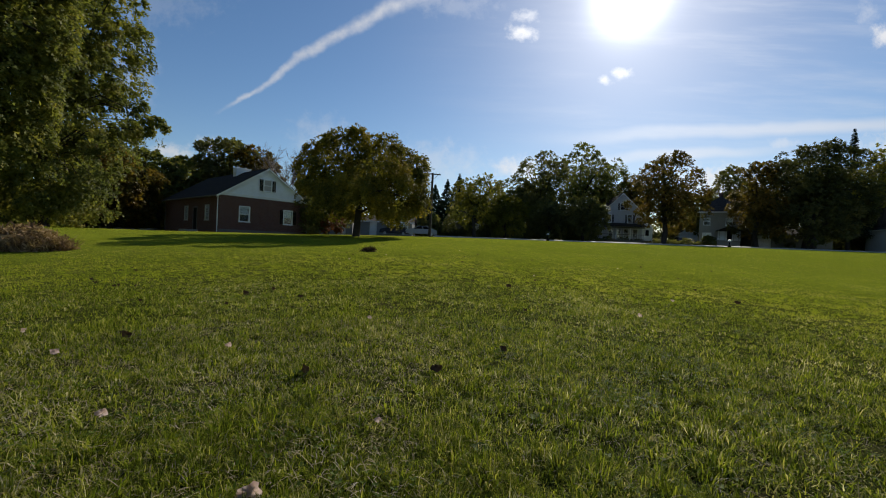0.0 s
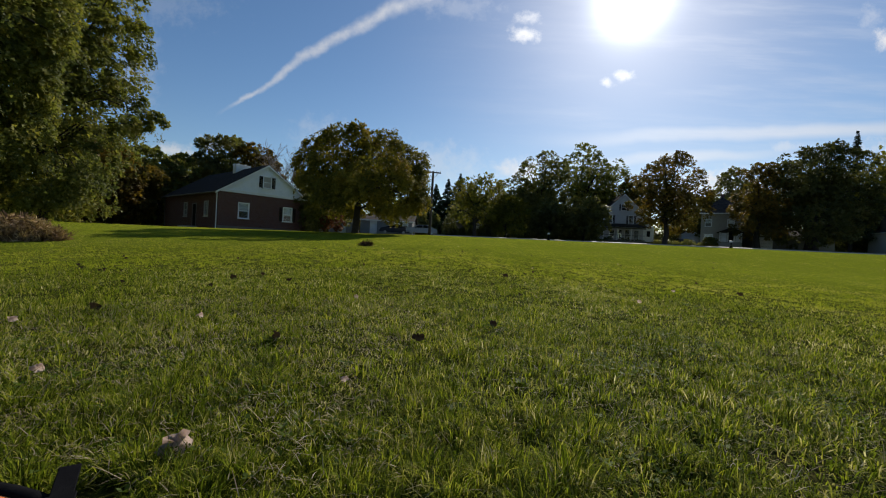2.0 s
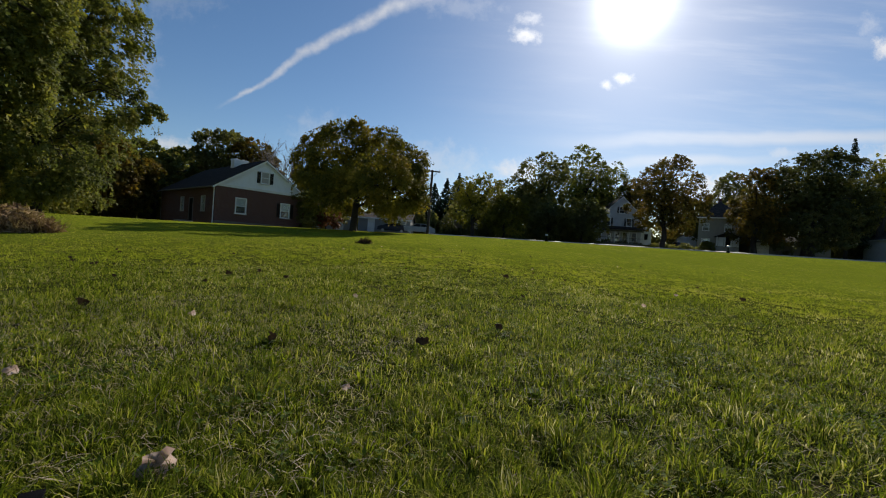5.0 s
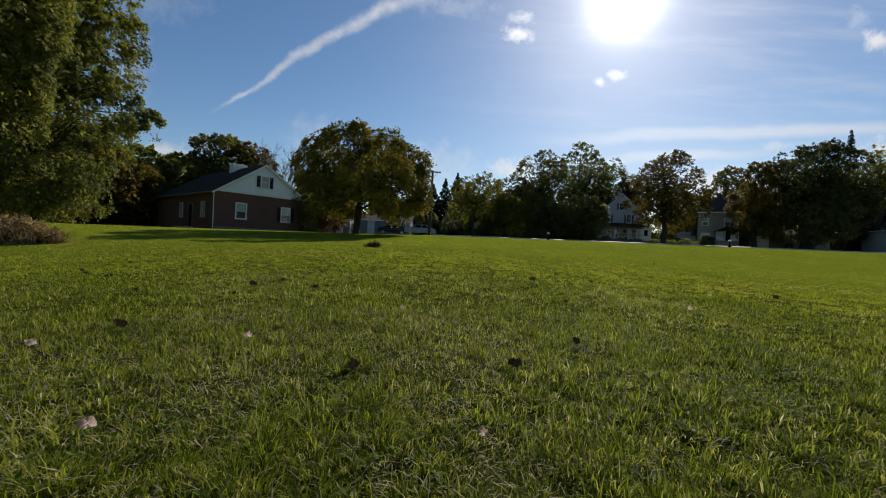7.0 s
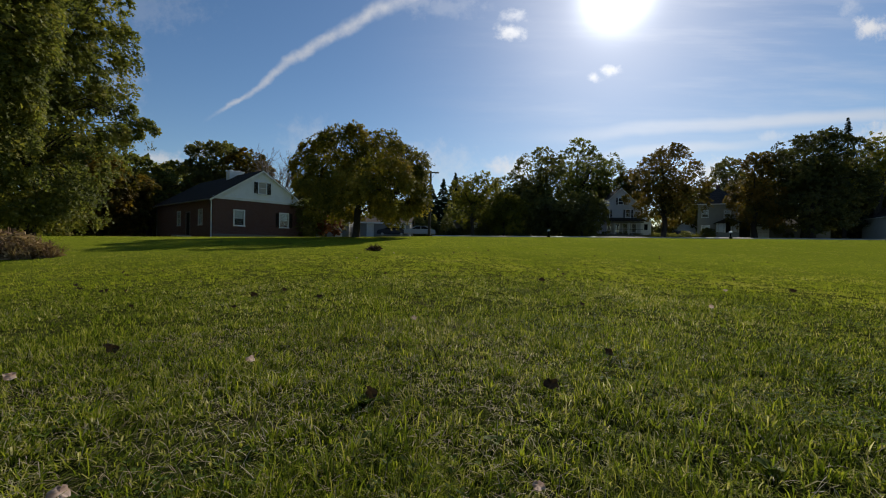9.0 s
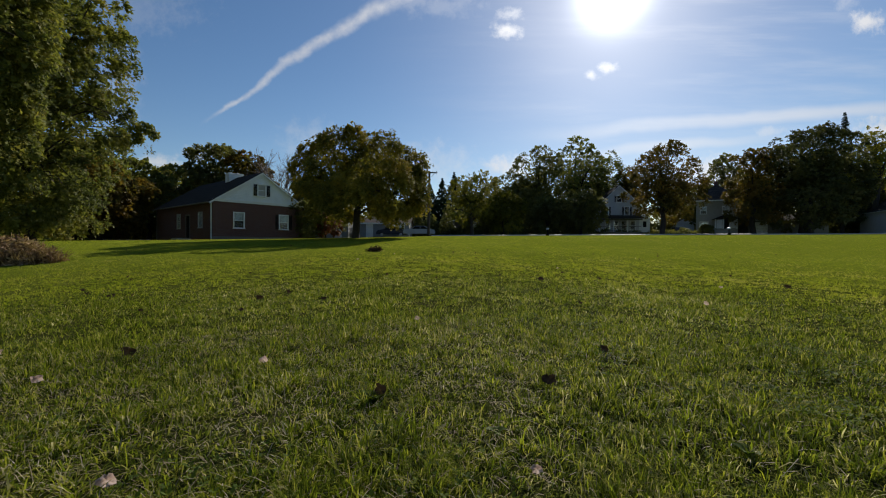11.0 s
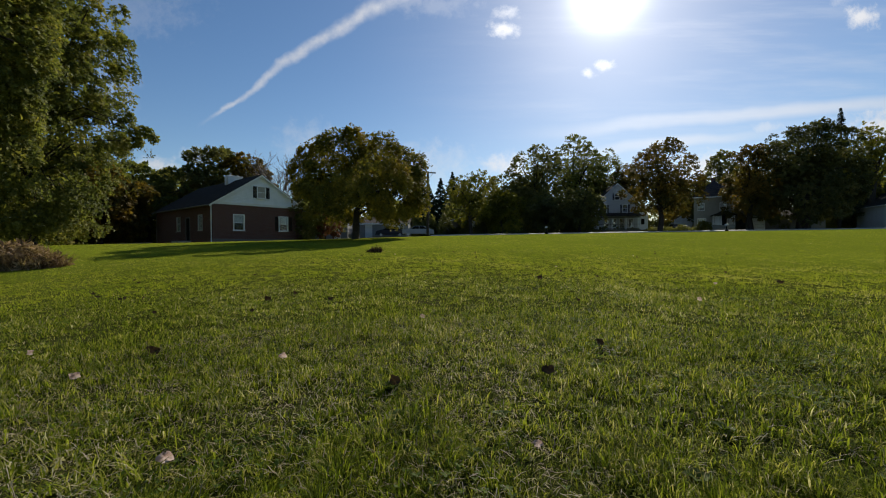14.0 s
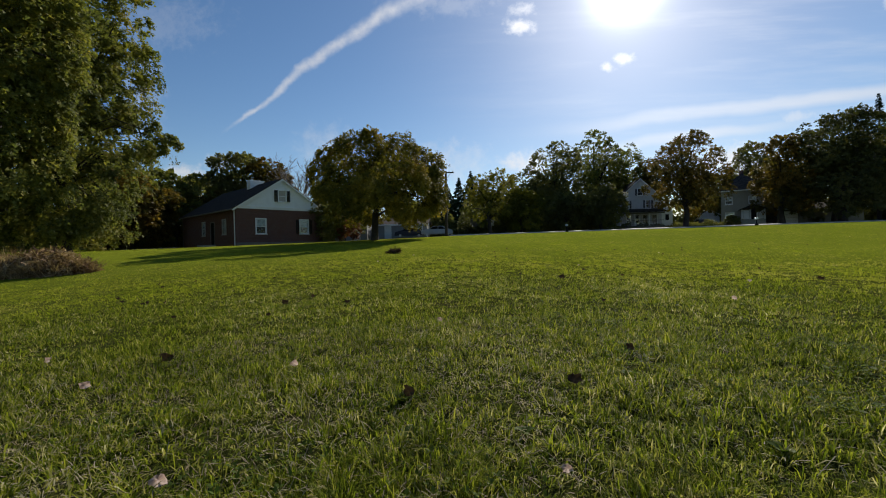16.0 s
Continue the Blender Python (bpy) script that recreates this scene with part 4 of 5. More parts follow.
        sizes = np.concatenate([sizes, np.full(m, size * 1.7)])
    k = pos[:, 2] > low * 0.5
    pos, face, sizes = pos[k], face[k], sizes[k]
    v, f = leaf_quads(rng, pos, sizes[:, None], 0.6, hang * 0.6, face)
    trunk_top = np.array([lean[0] * 0.6, lean[1] * 0.6, low + (height - low) * (0.55 if style != "cone" else 0.96)])
    p = [np.array([0, 0, -0.25]), np.array([0, 0, 0.25])]
    for i in range(1, 6):
        q = i / 5
        p.append(np.array([0, 0, 0.25]) * (1 - q) + trunk_top * q + rng.normal(size=3) * np.array([1, 1, 0]) * tr * 0.5)
    rad = [tr * 1.55, tr * 1.12, tr, tr * 0.86, tr * 0.7, tr * 0.52, tr * 0.28]
    wood = [(p, rad)]
    if style != "cone":
        for i in list(rng.choice(len(c3), min(16, len(c3)), replace=False)) + list(range(len(c3) - len(extra), len(c3))):
            q = rng.uniform(0.3, 0.95)
            s = np.array([0, 0, 0.25]) * (1 - q) + trunk_top * q
            e = c3[i]
            if e[2] < s[2] - 1:
                s = np.array([0, 0, 0.25]) * 0.65 + trunk_top * 0.35
            mid = s * 0.5 + e * 0.5 + np.array([0, 0, 0.06 * height])
            k = tr * (0.42 if i < len(c3) - len(extra) else 0.16)
            wood.append(([s, s * 0.72 + mid * 0.28 + [0, 0, 0.1], mid, e * 0.6 + mid * 0.4, e], [k, k * 0.85, k * 0.55, k * 0.3, k * 0.1]))
    mesh_part("trunk", tubes("trunk", wood, M["bark"], 7), t)
    mesh_part("crown", np_mesh("crown", v, f, mat), t)
    return t


def big_trees():
    tree("tall broad olive-green tree with drooping boughs down to the ground", -28.0, 22.3, 23, 5.9, 0.2, 70000, 0.19, M["l_olive"], 11, "trees at the field's edge", trunk_r=0.5, boughs=125, lean=(1.0, 0), billow=0.15, spray=0.55, hang=0.3, core=0.04)
    tree("tall dense green tree with arching limbs", -29.6, 29.0, 24, 5.3, 0.3, 74000, 0.2, M["l_olive"], 12, "trees at the field's edge", trunk_r=0.45, boughs=165, lean=(0.4, 0), billow=0.15, spray=0.55, hang=0.3, core=0.04,
         extra=((7.0, -0.6, 7.3, 0.6), (8.1, -0.8, 7.9, 0.42), (8.9, -0.9, 7.9, 0.36), (9.5, -1.0, 7.5, 0.26), (8.3, -0.8, 7.2, 0.3),
                (4.6, -1.5, 2.0, 1.0), (5.0, -1.0, 3.4, 1.1), (5.2, -1.2, 4.8, 1.1), (4.2, -2.2, 2.9, 1.0), (4.9, -0.6, 1.4, 0.9), (5.4, -0.4, 6.2, 1.0), (3.6, -2.8, 1.6, 0.9)))
    tree("broad-crowned tree with drooping skirts standing alone on the lawn", -6.5, 30.0, 7.75, 5.2, 0.9, 46000, 0.15, M["l_willow"], 13, style="dome", hang=0.9, trunk_r=0.25, lean=(0.65, 0), boughs=58, billow=0.18, spray=0.5, core=0.03, bare=(-2.6, 3.9),
         extra=((4.5, 0, 3.7, 0.8), (4.6, 0.3, 2.8, 0.8), (-4.3, 0.2, 5.2, 0.6)))

big_trees()
WOOD = "trees behind the houses"
tree("dark shrub under the tall trees", -34.0, 29.5, 5.5, 3.4, 0.0, 6000, 0.2, M["l_green"], 19, trunk_r=0.1, category="shrub", boughs=30)
ROW = "trees along the street"
tree("brownish shady tree at the edge of the wood", -34.5, 41, 8.6, 4.9, 0.1, 14000, 0.26, M["l_rust"], 21, WOOD)
tree("dark shady tree at the edge of the wood", -41, 45, 12, 6, 0.1, 11000, 0.4, M["l_green"], 22, WOOD)
tree("half-turned rounded tree beyond the brick cottage", -36.0, 50, 10.2, 4.6, 0.2, 10000, 0.32, M["l_olive"], 23, WOOD)
tree("dark green rounded tree behind the brick cottage", -30.4, 55, 13.4, 4.6, 0.5, 24000, 0.26, M["l_green"], 24, WOOD)
tree("rusty autumn tree behind the brick cottage", -26.8, 55.5, 12.2, 3.7, 0.8, 13000, 0.3, M["l_rust"], 25, WOOD)
tree("leafy tree between cottage and weeping tree", -15.6, 52, 6.6, 3.6, 0.2, 8000, 0.3, M["l_green"], 26, WOOD)
tree("reddish shrub beside the brick cottage", -12.0, 41.5, 3.4, 1.7, 0.1, 3500, 0.14, M["l_red"], 27, trunk_r=0.06, category="shrub", boughs=18)
tree("dark evergreen shrub at the cottage's corner", -13.4, 40.2, 4.0, 1.5, 0.0, 5000, 0.14, M["l_green"], 28, trunk_r=0.06, category="shrub", boughs=18)
tree("yellowing airy tree beside the street", 4.3, 61, 10.2, 4.1, 1.0, 10500, 0.2, M["l_gold"], 31, ROW)
tree("low yellow-green tree beside the street", 9.2, 63, 6.9, 3.1, 0.3, 6500, 0.25, M["l_gold"], 32, ROW, boughs=30)
tree("tall dark green tree across the street", 11.6, 72, 11.4, 5.0, 0.2, 11000, 0.26, M["l_green"], 33, ROW)
tree("tall dark green tree across the street", 16.8, 73, 16.0, 5.4, 0.3, 15000, 0.26, M["l_green"], 34, ROW, boughs=60)
tree("tall olive tree across the street", 25.8, 80, 18.8, 6.6, 0.8, 17000, 0.28, M["l_olive"], 35, ROW, boughs=70)
tree("olive tree behind the white house", 32.6, 84, 17.6, 5.6, 0.8, 13000, 0.28, M["l_olive"], 36, ROW, boughs=60)
tree("small orange tree beside the white house", 36.5, 80, 14.0, 3.0, 2.5, 6500, 0.32, M["l_rust"], 37, ROW)
tree("dense rounded grey-green tree before the white house", 21.3, 63, 7.6, 3.6, 0.1, 11000, 0.24, M["l_green"], 38, ROW)
tree("dense low grey-green tree", 16.6, 65, 6.8, 3.6, 0.1, 10000, 0.26, M["l_green"], 39, ROW)
tree("autumn maple with a dark trunk beside the street", 32.5, 60.5, 13.7, 5.4, 1.3, 19000, 0.22, M["l_rust"], 40, ROW, trunk_r=0.36, boughs=60, bare=(-2.2, 6.3))
tree("broad green tree beside the hip-roofed house", 56.4, 81, 16.6, 4.8, 0.3, 14000, 0.27, M["l_green"], 41, ROW, boughs=60)
tree("half-turned brownish tree at the kerb", 48.4, 63.5, 13.7, 3.8, 0.8, 13500, 0.24, M["l_rust"], 42, ROW, style="dome")
tree("huge dark maple with a dense crown", 54.9, 61, 17.3, 6.4, 0.2, 32000, 0.26, M["l_maple"], 43, ROW, style="dome", trunk_r=0.5, boughs=90)
tree("dark maple beside the street", 59.5, 67.5, 15.6, 5.8, 0.4, 18000, 0.26, M["l_maple"], 44, ROW, boughs=60)
tree("light green airy tree at the end of the street", 80.4, 76, 21.0, 4.4, 6.0, 6500, 0.3, M["l_gold"], 45, ROW)
tree("dark tree at the end of the street", 85, 82, 13, 7, 0.5, 12000, 0.4, M["l_green"], 46, ROW)
tree("slim dark spruce above the maples", 78.6, 80, 24.0, 4.3, 3.0, 16000, 0.3, M["l_fir"], 47, ROW, style="cone", trunk_r=0.3)
for i, (sx, sy, sh) in enumerate(((-2.6, 81, 10.4), (-0.2, 82, 11.6), (2.2, 83, 13.0), (4.4, 84, 11.4), (-5.2, 83, 9.4))):
    tree("dark narrow spruce far behind the street", sx, sy, sh, 3.9, 0.4, 11000, 0.34, M["l_fir"], 50 + i, "spruces", style="cone", trunk_r=0.16)
# woods that close the view behind the street
for i, (sx, sy, sh, sr, k) in enumerate(((-52, 60, 13, 7, "l_green"), (-44, 66, 12, 6.5, "l_green"), (-21, 72, 9, 6, "l_green"), (-10, 84, 8.5, 6, "l_green"), (8, 92, 9.5, 6, "l_green"), (20, 96, 13, 7.5, "l_green"),
                                         (40, 96, 11.5, 7, "l_green"), (56, 92, 12, 7.5, "l_green"), (68, 92, 13, 7.5, "l_green"), (92, 90, 15, 8, "l_olive"), (-60, 45, 14, 8, "l_green"), (-48, 34, 17, 7, "l_olive"), (104, 84, 15, 9, "l_green"))):
    tree("shadowy broadleaf tree in the distant wood", sx, sy, sh, sr, 0.1, 5200, 0.6, M[k], 60 + i, WOOD)


def undergrowth(label, x0, x1, y0, slope, depth, h, n, size, mat, seed):
    """A tangled bank of shrubs, uneven along its top."""
    rng = np.random.default_rng(seed)
    u = rng.uniform(x0, x1, n)
    v = rng.uniform(-depth, depth, n)
    top = h * (0.62 + 0.3 * np.sin(u * 0.9 + seed) * np.cos(u * 0.37) + 0.25 * np.sin(u * 2.3 + v))
    y = y0 + slope * u + v
    pos = np.stack([u, y, ground(u, y) + rng.uniform(0, 1, n) * np.maximum(top, 0.4)], 1)
    a, f = leaf_quads(rng, pos, size, 0.7)
    tagged(new("undergrowth", np_mesh("undergrowth", a, f, mat)), label, "bushes", kind="stuff")


# bank added to darken the shaded gaps under trees and between houses
undergrowth("dark tangled bushes filling the shade beyond the street", -64, 118, 90, 0.0, 2.5, 5.5, 26000, 0.6, M["l_green"], 71)
undergrowth("dark bushes along the far side of the street", 5, 25, 67.5, 0.0, 1.2, 3.6, 9000, 0.27, M["l_green"], 72)
undergrowth("shady bushes at the edge of the wood", -66, -30, 47, -0.15, 2.0, 4.2, 14000, 0.4, M["l_green"], 73)
undergrowth("dark bushes behind the parked cars", -30, 6, 72, 0.0, 1.5, 5.8, 12000, 0.45, M["l_green"], 75)
# invented shrubs, added to darken the too pale garage front
undergrowth("dark shrubs added to hide the garage front", -0.6, 7.0, 63.4, 0.0, 0.8, 3.0, 4200, 0.24, M["l_maple"], 77)
undergrowth("dark bushes at the end of the street", 58, 112, 84, 0.0, 2.0, 7.0, 12000, 0.5, M["l_green"], 76)
tree("dark clipped shrub before the hip-roofed house", 43.6, 67.5, 1.9, 1.3, 0.0, 2500, 0.13, M["l_green"], 29, trunk_r=0.05, category="shrub", boughs=14)
undergrowth("low shrubs before the houses", 26, 50, 70.3, 0.0, 0.6, 1.1, 5000, 0.22, M["l_green"], 74)


def bare_tree(x, y, height, seed):
    rng = np.random.default_rng(seed)
    t = thing("tree", "bare grey-twigged tree beside the cottage roof", "tree", pose(x, y, gz(x, y) - 0.05))
    wood = [([(0, 0, -0.2), (0.05, 0, height * 0.25), (0, 0.1, height * 0.5)], [0.2, 0.15, 0.1])]

    def grow(p, d, ln, r, depth):
        q = p + d * ln * 0.5 + rng.normal(size=3) * 0.05 * ln
        e = p + d * ln
        wood.append(([p, q, e], [r, r * 0.75, r * 0.5]))
        if depth:
            for _ in range(3):
                nd2 = d + rng.normal(size=3) * 0.36 + np.array([0, 0, 0.1])
                grow(e if rng.random() < 0.6 else q, nd2 / np.linalg.norm(nd2), ln * rng.uniform(0.6, 0.8), r * 0.64, depth - 1)
    for i in range(10):
        a = i * 0.77
        d = np.array([math.cos(a) * 0.55, math.sin(a) * 0.55, 1.0])
        grow(np.array([0, 0.05, height * rng.uniform(0.22, 0.45)]), d / np.linalg.norm(d), height * 0.23, 0.085, 4)
    mesh_part("trunk", tubes("trunk", wood, M["twig"], 4), t)


bare_tree(-20.5, 50, 10.8, 3)

# ---- things on and beside the lawn ----


def utility_pole():
    x, y = -1.65, 44.0
    p = thing("utility_pole", "dark wooden utility pole with a short crossarm", "pole", pose(x, y, gz(x, y) - 0.05, 0, 0.6, 12))
    v, f = tube([(0, 0, -0.5), (0, 0, 3.5), (0, 0, 7.05)], [0.16, 0.14, 0.11], 12)
    mesh_part("post", np_mesh("post", v, f, M["polewood"], True), p)
    part("crossarm", bx(-0.85, 0.85, -0.16, -0.05, 6.84, 6.96, bev=0.01), M["polewood"], p)
    for s in (-1, 1):
        v, f = tube([(s * 0.1, -0.1, 6.3), (s * 0.55, -0.1, 6.86)], [0.025, 0.025], 6)
        mesh_part("brace", np_mesh("brace", v, f, M["steel"]), p)
    for xx in (-0.75, -0.35, 0.35, 0.75):
        v, f = tube([(xx, -0.1, 6.96), (xx, -0.1, 7.02), (xx, -0.1, 7.1)], [0.02, 0.05, 0.03], 8)
        mesh_part("insulator", np_mesh("insulator", v, f, M["lamp"], True), p)


utility_pole()


def yard_lamp(x, y, label):
    p = thing("post_box", label, "mailbox", pose(x, y, gz(x, y) - 0.02, 0, 0, 10), "post boxes at the kerb")
    part("post", bx(-0.05, 0.05, -0.05, 0.05, -0.2, 0.68, bev=0.01), M["black"], p)
    bm = bmesh.new()
    prof = [(-0.09, 0.75), (0.09, 0.75), (0.09, 0.87)] + [(0.09 * math.cos(a), 0.87 + 0.09 * math.sin(a)) for a in np.linspace(0.3, 2.84, 6)] + [(-0.09, 0.87)]
    prism(bm, prof, "y", -0.2, 0.2)
    part("box", bm, M["white"], p, "small rounded white box")
    v, f = tube([(0, 0, -0.02), (0.03, 0, 0.15), (0, 0, 0.3)], [0.16, 0.2, 0.08], 8)
    mesh_part("base", np_mesh("base", v, f, M["black"], True), p)


yard_lamp(12.6, 49.4, "white box on a dark post at the pavement")
yard_lamp(35.9, 51.2, "white box on a dark post at the pavement")


def twig_heap(name, label, cx, cy, lx, ly, h, n, mats, seed, cat, thick=0.012):
    """A heap of dry stalks and twigs with tall dead grass over it."""
    rng = np.random.default_rng(seed)
    t = thing(name, label, cat, pose(cx, cy, 0))
    a = rng.uniform(-1, 1, (n, 2))
    a = a[(a ** 2).sum(1) < 1]
    x, y = cx + a[:, 0] * lx, cy + a[:, 1] * ly
    hh = h * (1 - (a ** 2).sum(1)) ** 0.35 * (0.7 + 0.35 * np.sin(x * 2.3 + 1) * np.cos(x * 0.9))
    z = ground(x, y) + rng.uniform(0, 1, len(x)) ** 0.8 * np.maximum(hh, 0.06)
    d = rng.normal(size=(len(x), 3)) * np.array([1, 1, 0.65])
    d /= np.linalg.norm(d, axis=1, keepdims=True)
    ln = rng.uniform(0.15, 0.55, (len(x), 1))
    w = np.cross(d, rng.normal(size=d.shape))
    w /= np.linalg.norm(w, axis=1, keepdims=True)
    c = np.stack([x, y, z], 1) - np.array([cx, cy, 0])
    wd = thick * rng.uniform(0.5, 1.5, (len(x), 1))
    v = np.stack([c - d * ln / 2 - w * wd, c - d * ln / 2 + w * wd, c + d * ln / 2 + w * wd * 0.5, c + d * ln / 2 - w * wd * 0.5], 1).reshape(-1, 3)
    mesh_part("brush", np_mesh("brush", v, np.arange(len(v)).reshape(-1, 4), mats[0]), t)
    m = n // 5
    a = rng.uniform(-1, 1, (m, 2))
    a = a[(a ** 2).sum(1) < 1]
    x, y = a[:, 0] * lx * 1.05, a[:, 1] * ly * 1.05
    z = ground(x + cx, y + cy)
    ln = h * rng.uniform(0.5, 1.15, len(x)) * (1.05 - 0.6 * (a ** 2).sum(1))
    tip = np.stack([x + rng.normal(size=len(x)) * 0.22, y + rng.normal(size=len(x)) * 0.22, z + ln], 1)
    b = np.stack([x, y, z], 1)
    off = np.array([0.014, 0.004, 0])
    v = np.stack([b - off, b + off, tip], 1).reshape(-1, 3)
    mesh_part("dry_grass", np_mesh("dry_grass", v, np.arange(len(v)).reshape(-1, 3), mats[1]), t)
    return t


twig_heap("brush_pile", "long brown heap of cut brush and dead grass", -15.3, 12.6, 3.3, 1.1, 0.85, 15000, (M["brush"], M["brush"]), 5, "brush pile", 0.019)
twig_heap("grass_clump", "small dark tuft of dead weeds on the lawn", -2.9, 16.6, 0.19, 0.16, 0.09, 600, (M["deaddark"], M["straw"]), 6, "weeds", 0.012)


def landing_pad():
    """A round folding pad: orange cloth, black bound rim, webbing tabs."""
    R, cx, cy = 0.74, -0.56, -0.163
    p = thing("landing_pad", "round orange fabric landing pad with a black rim", "landing pad", pose(cx, cy, gz(cx, cy) + 0.045))
    n, rings = 72, 9
    v, f = [(0, 0, 0.002)], []
    for k in range(1, rings + 1):
        r = (R - 0.02) * k / rings
        for i in range(n):
            a = 2 * math.pi * i / n
            v.append((r * math.cos(a), r * math.sin(a), 0.004 * math.sin(3 * a + k) * k / rings))
    tri = [(0, 1 + i, 1 + (i + 1) % n, 1 + (i + 1) % n) for i in range(n)]
    for k in range(rings - 1):
        for i in range(n):
            a, b = 1 + k * n + i, 1 + k * n + (i + 1) % n
            f.append((a, b, b + n, a + n))
    me = bpy.data.meshes.new("cloth")
    me.from_pydata(v, [], [t[:3] for t in tri] + f)
    me.materials.append(M["orange"])
    for q in me.polygons:
        q.use_smooth = True
    mesh_part("cloth", me, p, "bright orange nylon cloth")
    v, f = [], []
    for i in range(n):
        a = 2 * math.pi * i / n
        for k in range(8):
            b = 2 * math.pi * k / 8
            rr = R + 0.017 * math.cos(b)
            v.append((rr * math.cos(a), rr * math.sin(a), 0.004 * math.sin(3 * a + 9) + 0.009 * math.sin(b)))
    for i in range(n):
        for k in range(8):
            i2, k2 = (i + 1) % n, (k + 1) % 8
            f.append((i * 8 + k, i2 * 8 + k, i2 * 8 + k2, i * 8 + k2))
    mesh_part("rim", np_mesh("rim", v, f, M["nylon"], True), p, "black bound wire rim")
    for i, (a, twist) in enumerate(((68, 58), (158, 10), (248, -20), (338, 15))):
        bm = bmesh.new()
        m = pose(0, 0, 0, 0, 0, a) @ pose(R, 0, 0.0, 0, -6, twist)
        box(bm, -0.02, 0.142, -0.022, 0.022, 0.010, 0.015, 0.002, m)
        box(bm, -0.03, 0.02, -0.028, 0.028, 0.015, 0.021, 0.002, m)
        part("tab", bm, M["nylon"], p, "black webbing stake tab")


landing_pad()


def leaf_mesh(name, rng, mat, s, curl):
    """A lobed, curled dead leaf with a stalk."""
    n = 15
    v, f = [(0, 0, 0.0)], []
    for i in range(n):
        a = 2 * math.pi * i / n
        r = s * (0.36 + 0.16 * math.cos(a) ** 2) * (1 + 0.13 * rng.normal())
        x, y = r * math.cos(a), r * math.sin(a)
        v.append((x, y, curl * (x * x * 1.3 + y * y * 0.4) / s + rng.normal() * s * 0.12))
    for i in range(n):
        v.append((v[1 + i][0] * 0.5, v[1 + i][1] * 0.5, v[1 + i][2] * 0.3 + rng.normal() * s * 0.12))
    for i in range(n):
        j = (i + 1) % n
        f += [(0, 1 + n + i, 1 + n + j), (1 + n + i, 1 + i, 1 + j), (1 + n + i, 1 + j, 1 + n + j)]
    k = len(v)
    v += [(-0.3 * s, -0.015 * s, 0.02 * s), (-0.3 * s, 0.015 * s, 0.02 * s), (-0.75 * s, 0.08 * s, 0.1 * s)]
    f.append((k, k + 1, k + 2))
    return np_mesh(name, v, f, mat)


def fallen_leaves():
    rng = np.random.default_rng(8)
    shapes = [leaf_mesh("fallen_leaf", rng, M["deadleaf"], 0.07, 0.3) for _ in range(4)] + [leaf_mesh("fallen_leaf", rng, M["deaddark"], 0.074, 0.35) for _ in range(4)]
    spots = [(-0.20, 0.80, 0, 1.4, "pale"), (0.13, 1.40, 2, 0.5, "pale"), (0.39, 2.25, 5, 1.05, "dark"), (0.94, 2.90, 6, 0.9, "dark"), (-2.38, 3.0, 7, 1.3, "dark"),
             (-0.46, 2.09, 4, 0.9, "dark"), (-1.27, 2.64, 3, 0.75, "pale"), (-1.71, 5.45, 5, 1.0, "dark"), (-2.74, 5.86, 4, 1.2, "dark"), (1.75, 8.02, 6, 1.5, "dark"), (-0.40, 3.95, 0, 0.8, "pale"), (-3.4, 3.1, 1, 0.8, "pale"),
             (-2.53, 6.4, 7, 1.0, "dark"), (6.46, 7.9, 5, 1.4, "dark"), (4.9, 7.5, 1, 0.9, "pale"), (3.3, 5.45, 2, 0.9, "pale"), (-5.35, 6.56, 6, 1.0, "dark"), (-1.18, 1.35, 3, 0.7, "pale"), (-2.45, 2.42, 1, 0.8, "pale")]
    for i in range(64):
        d = 5 + 19 * rng.random() ** 0.9
        a = rng.uniform(-0.75, 0.75)
        k = int(rng.integers(0, 8))
        if i % 7:
            k = 4 + k % 4
        spots.append((d * math.sin(a), d * math.cos(a), k, rng.uniform(0.55, 1.05), "dark" if k > 3 else "pale"))
    for i, (x, y, k, s, tone) in enumerate(spots):
        lab = "dry pale-brown fallen leaf lying on the grass" if tone == "pale" else "dark curled fallen leaf lying on the grass"
        ob = tagged(new("fallen_leaf", shapes[k]), lab, "leaf", "fallen leaves")
        ob.matrix_world = pose(x, y, gz(x, y) + (0.066 if i < 19 else 0.055), rng.uniform(55, 80) if i < 19 else rng.uniform(25, 70), rng.uniform(-20, 20), rng.uniform(-40, 40)) @ Matrix.Diagonal((s, s, s, 1))
        if i == 0:
            ob.matrix_world = pose(x, y, gz(x, y) + 0.055, 62, 6, 0) @ pose(0, 0, 0, 0, 0, 70) @ Matrix.Diagonal((1.45, 1.45, 1.6, 1))


fallen_leaves()

# ---- grass ----


